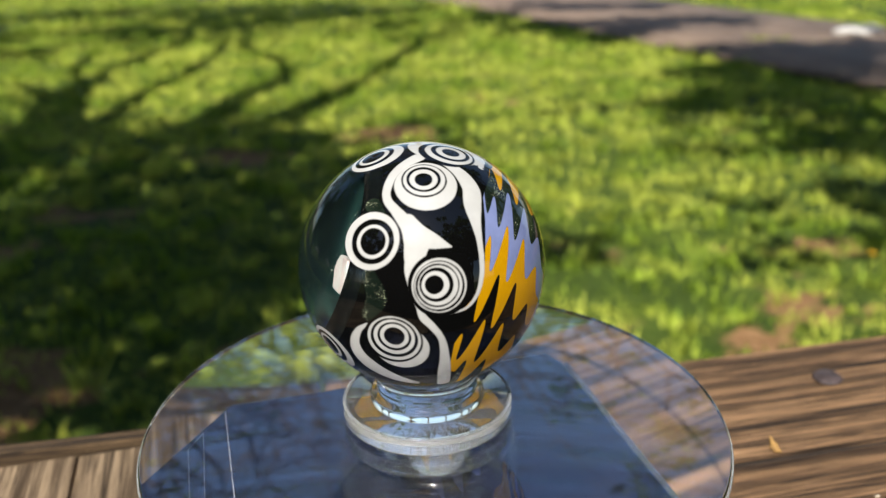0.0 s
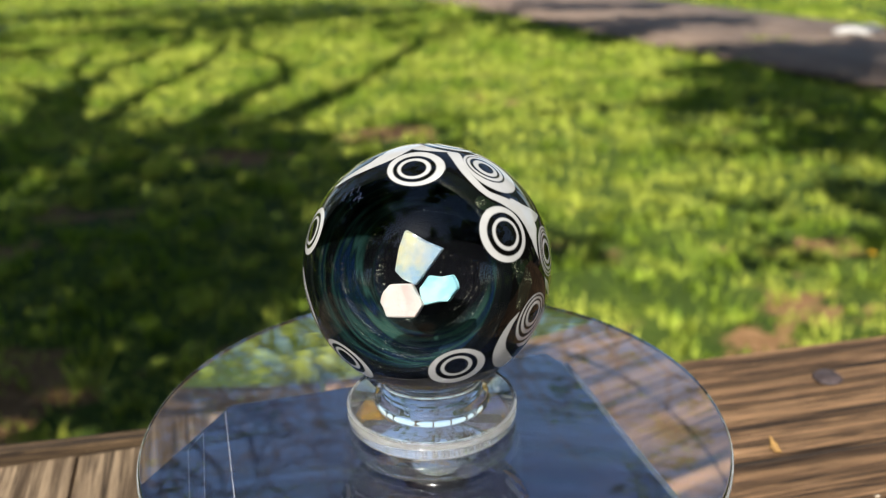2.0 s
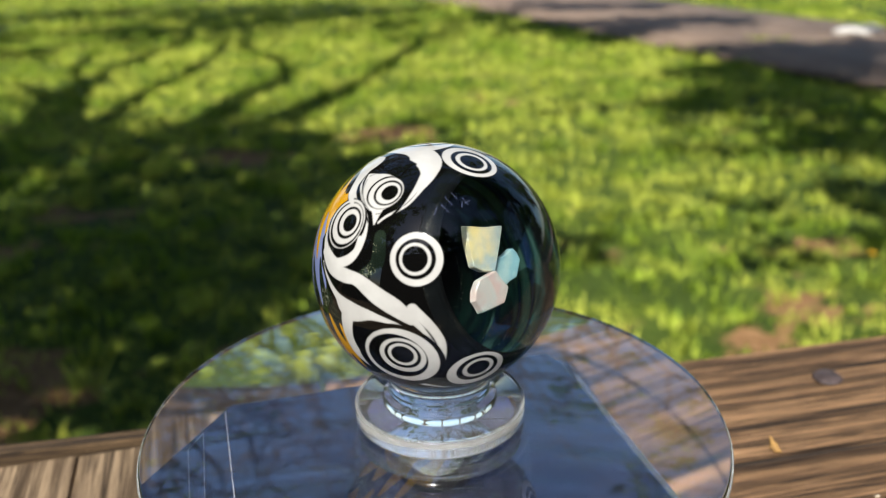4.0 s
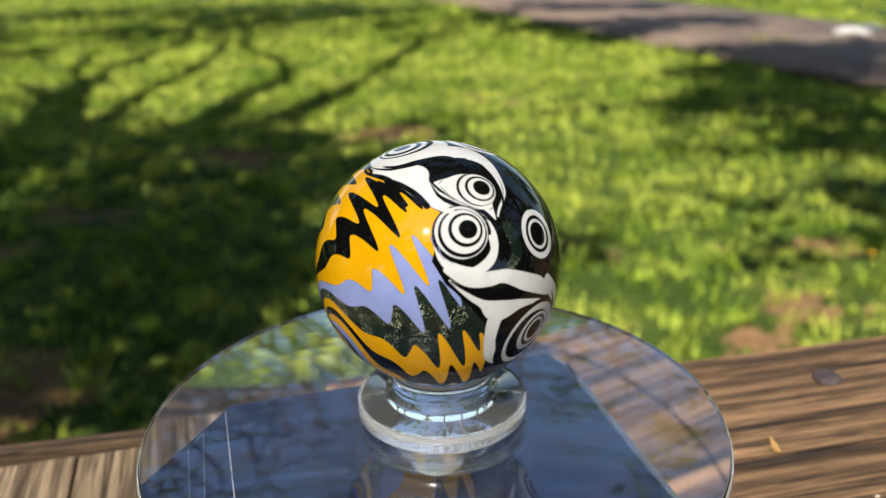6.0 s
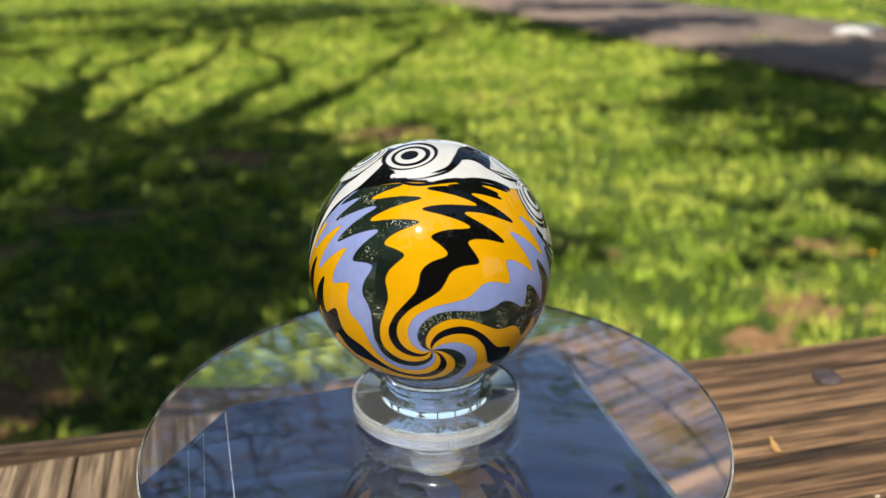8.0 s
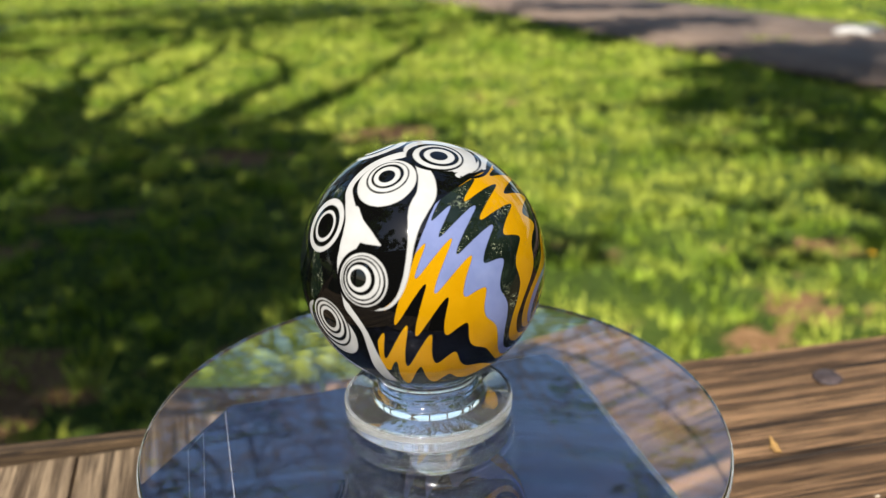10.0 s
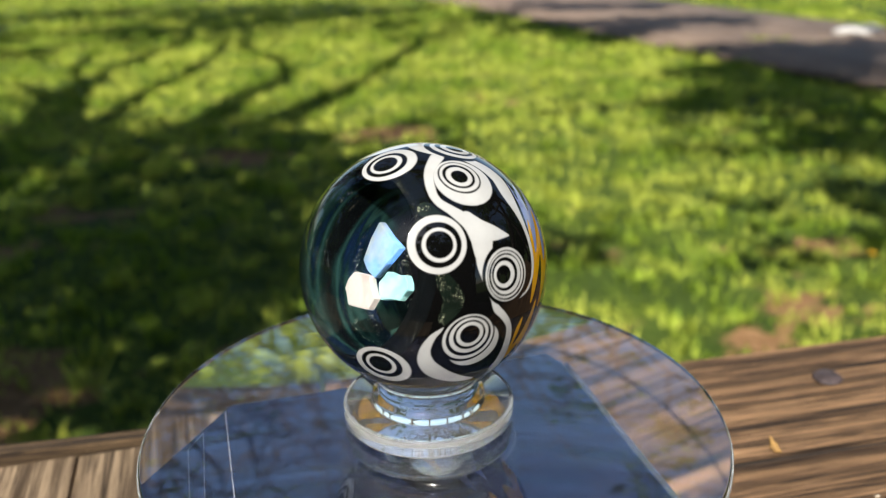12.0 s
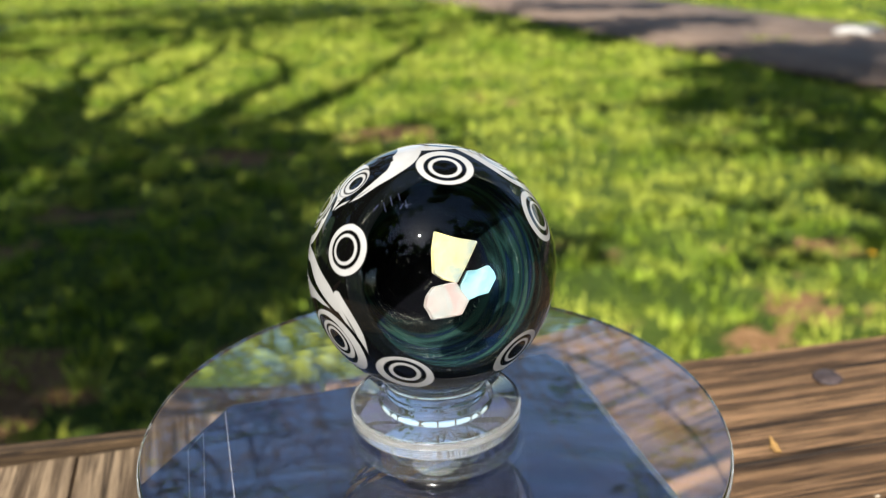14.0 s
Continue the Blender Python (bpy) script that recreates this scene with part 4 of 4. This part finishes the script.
def opal_material(name, a, b, c, plays):
    """Milky opal; each (colour, seconds, weight) is a band of colour that flashes at its own facing."""
    k = Mat(name)
    v = k.coords((1, 1, 1), turn=(0.5, 0.3, 0.2))
    n = k.noise(v, 260, 4, 0.6, 0.8)
    k.put("Base Color", k.ramp(n, (0.36, a), (0.5, b), (0.64, c)))
    k.put("Roughness", 0.3)
    k.put("Specular IOR Level", 0.4)
    k.bump(k.noise(v, 700, 3), 0.25, 0.0006)
    last = k.b.outputs[0]
    for i, (colour, seconds, weight) in enumerate(plays):
        lobe = k.node("ShaderNodeBsdfAnisotropic")
        lobe.inputs["Roughness"].default_value = 0.62
        lobe.inputs["Color"].default_value = (*colour, 1)
        facing = k.node("ShaderNodeNormalMap", space="OBJECT")
        facing.inputs["Color"].default_value = (*(0.5 + 0.5 * q for q in sheen(seconds)), 1)
        k.link(facing.outputs[0], lobe.inputs["Normal"])
        mx = k.node("ShaderNodeMixShader")
        k.put(mx.inputs[0], k.math("MULTIPLY", k.step(k.noise(v, 150 + 60 * i, 3), 0.36, 0.60, 0.2, 1.0), weight))
        k.link(last, mx.inputs[1])
        k.link(lobe.outputs[0], mx.inputs[2])
        last = mx.outputs[0]
    k.link(last, k.out.inputs[0])
    return k.m


def marble():
    m = thing("marble", "art glass marble with ringed eyes, opal chips and zigzag stripes", "marble")
    rows, cols = 400, 840
    lat = np.linspace(-math.pi / 2, math.pi / 2, rows + 1)[1:-1]
    lon = np.linspace(-math.pi, math.pi, cols, endpoint=False)
    la, lo = np.meshgrid(lat, lon, indexing="ij")
    n = np.stack([np.cos(la) * np.cos(lo), np.cos(la) * np.sin(lo), np.sin(la)], -1).reshape(-1, 3)
    n = np.vstack([n, (0, 0, -1), (0, 0, 1)])
    idx = np.arange((rows - 1) * cols).reshape(rows - 1, cols)
    nxt = np.roll(idx, -1, axis=1)
    quads = np.stack([idx[:-1], nxt[:-1], nxt[1:], idx[1:]], -1).reshape(-1, 4)
    s, t = len(n) - 2, len(n) - 1
    faces = quads.tolist() + [(s, b, a) for a, b in zip(idx[0].tolist(), nxt[0].tolist())] + [(t, a, b) for a, b in zip(idx[-1].tolist(), nxt[-1].tolist())]
    me = mesh_of("shell", (n * R).tolist(), faces, shell_material())
    for c, values in glass_pattern(n).items():
        layer = me.attributes.new(c, "FLOAT", "POINT")
        layer.data.foreach_set("value", np.clip(values, -20, 20).astype(np.float32))
    shell = part("shell", me, m, "glossy black glass with white ringed eyes and orange zigzags")
    shell.visible_shadow = False
    # the dark core with the hollow vortex behind the clear front
    axes = Matrix((FRONT_U, FRONT_V, FRONT)).transposed().to_4x4()
    prof = [(0, -0.985)] + [(0.985 * math.sin(a), -0.985 * math.cos(a)) for a in np.linspace(0.1, math.pi - radians(45), 36)]
    prof += [(0.67, 0.55), (0.655, 0.42), (0.625, 0.29), (0.575, 0.17), (0.51, 0.05), (0.40, -0.08), (0.27, -0.19), (0.13, -0.26), (0, -0.28)]
    core = part("core", lathe_data("core", [(r * R, z * R) for r, z in prof], vortex_material(), 128), m, "dark teal swirled glass vortex")
    core.matrix_basis = axes
    opals = (opal_material("opal_green_gold", (0.10, 0.18, 0.24), (0.18, 0.22, 0.21), (0.26, 0.24, 0.15), (((0.10, 0.36, 0.95), 1.0, 0.24), ((1.0, 0.76, 0.16), 3.05, 0.24))),
             opal_material("opal_cyan", (0.10, 0.22, 0.29), (0.16, 0.29, 0.32), (0.26, 0.34, 0.33), (((0.55, 0.90, 0.85), 0.9, 0.10), ((0.35, 0.68, 0.82), 2.6, 0.13))),
             opal_material("opal_rose", (0.32, 0.22, 0.21), (0.29, 0.275, 0.265), (0.24, 0.28, 0.285), (((1.0, 0.90, 0.86), 0.6, 0.10), ((0.9, 0.70, 0.66), 2.4, 0.06))))
    chips = (((-0.045, 0.225), (0.18, 0.145), (0.04, -0.068), (-0.083, 0.0)), ((0.122, -0.03), (0.25, -0.016), (0.285, -0.09), (0.235, -0.165), (0.103, -0.195), (0.075, -0.105)),
             ((-0.108, -0.105), (0.02, -0.09), (0.085, -0.20), (0.04, -0.275), (-0.122, -0.285), (-0.16, -0.205)))
    for outline, opal, w, tilt in zip(chips, opals, (0.375, 0.375, 0.415), ((0.10, -0.05), (-0.12, 0.10), (0.08, 0.15))):
        mid = sum((Vector(p) for p in outline), Vector((0, 0))) / len(outline)
        outline = [tuple(mid + (Vector(p) - mid) * 1.13) for p in outline]
        rough = []
        for p, q in zip(outline, outline[1:] + outline[:1]):
            rough += [p, tuple((a + b) / 2 + random.Random(round(1e4 * (a + b))).uniform(-0.014, 0.014) for a, b in zip(p, q))]
        outline = rough
        bm = bmesh.new()
        low = [bm.verts.new((x * R, y * R, (w - 0.035 + tilt[0] * (x - outline[0][0]) + tilt[1] * (y - outline[0][1])) * R)) for x, y in outline]
        up = bmesh.ops.extrude_face_region(bm, geom=[bm.faces.new(low)])
        bmesh.ops.translate(bm, vec=(0, 0, 0.06 * R), verts=[q for q in up["geom"] if isinstance(q, bmesh.types.BMVert)])
        bmesh.ops.recalc_face_normals(bm, faces=bm.faces)
        bmesh.ops.bevel(bm, geom=list(bm.edges), offset=0.006 * R, segments=1, affect="EDGES")
        cm = bpy.data.meshes.new("opal_chip")
        bm.to_mesh(cm)
        bm.free()
        cm.materials.append(opal)
        part("opal_chip", cm, core, "pale iridescent opal chip")
    return m


ball = marble()

TURN_RATE = 360 / 11.04


def motions():
    """Disc, stand and marble turn together; stand and marble sit a little off the axis."""
    times = [0.5 * i for i in range(29)]
    walk(disc, [(t, pose(0, 0, 0, 0, 0, TURN_RATE * t)) for t in times])
    for ob, z, cx, off, lead in ((stand, 0.0, 0.0, 0.00145, 181.6), (ball, MARBLE_Z, -0.00022, 0.00153, 185.2)):
        rows = []
        for t in times:
            a = radians(lead + TURN_RATE * t)
            rows.append((t, pose(cx + off * math.cos(a), off * math.sin(a), z, 0, 0, TURN_RATE * t)))
        walk(ob, rows)


motions()
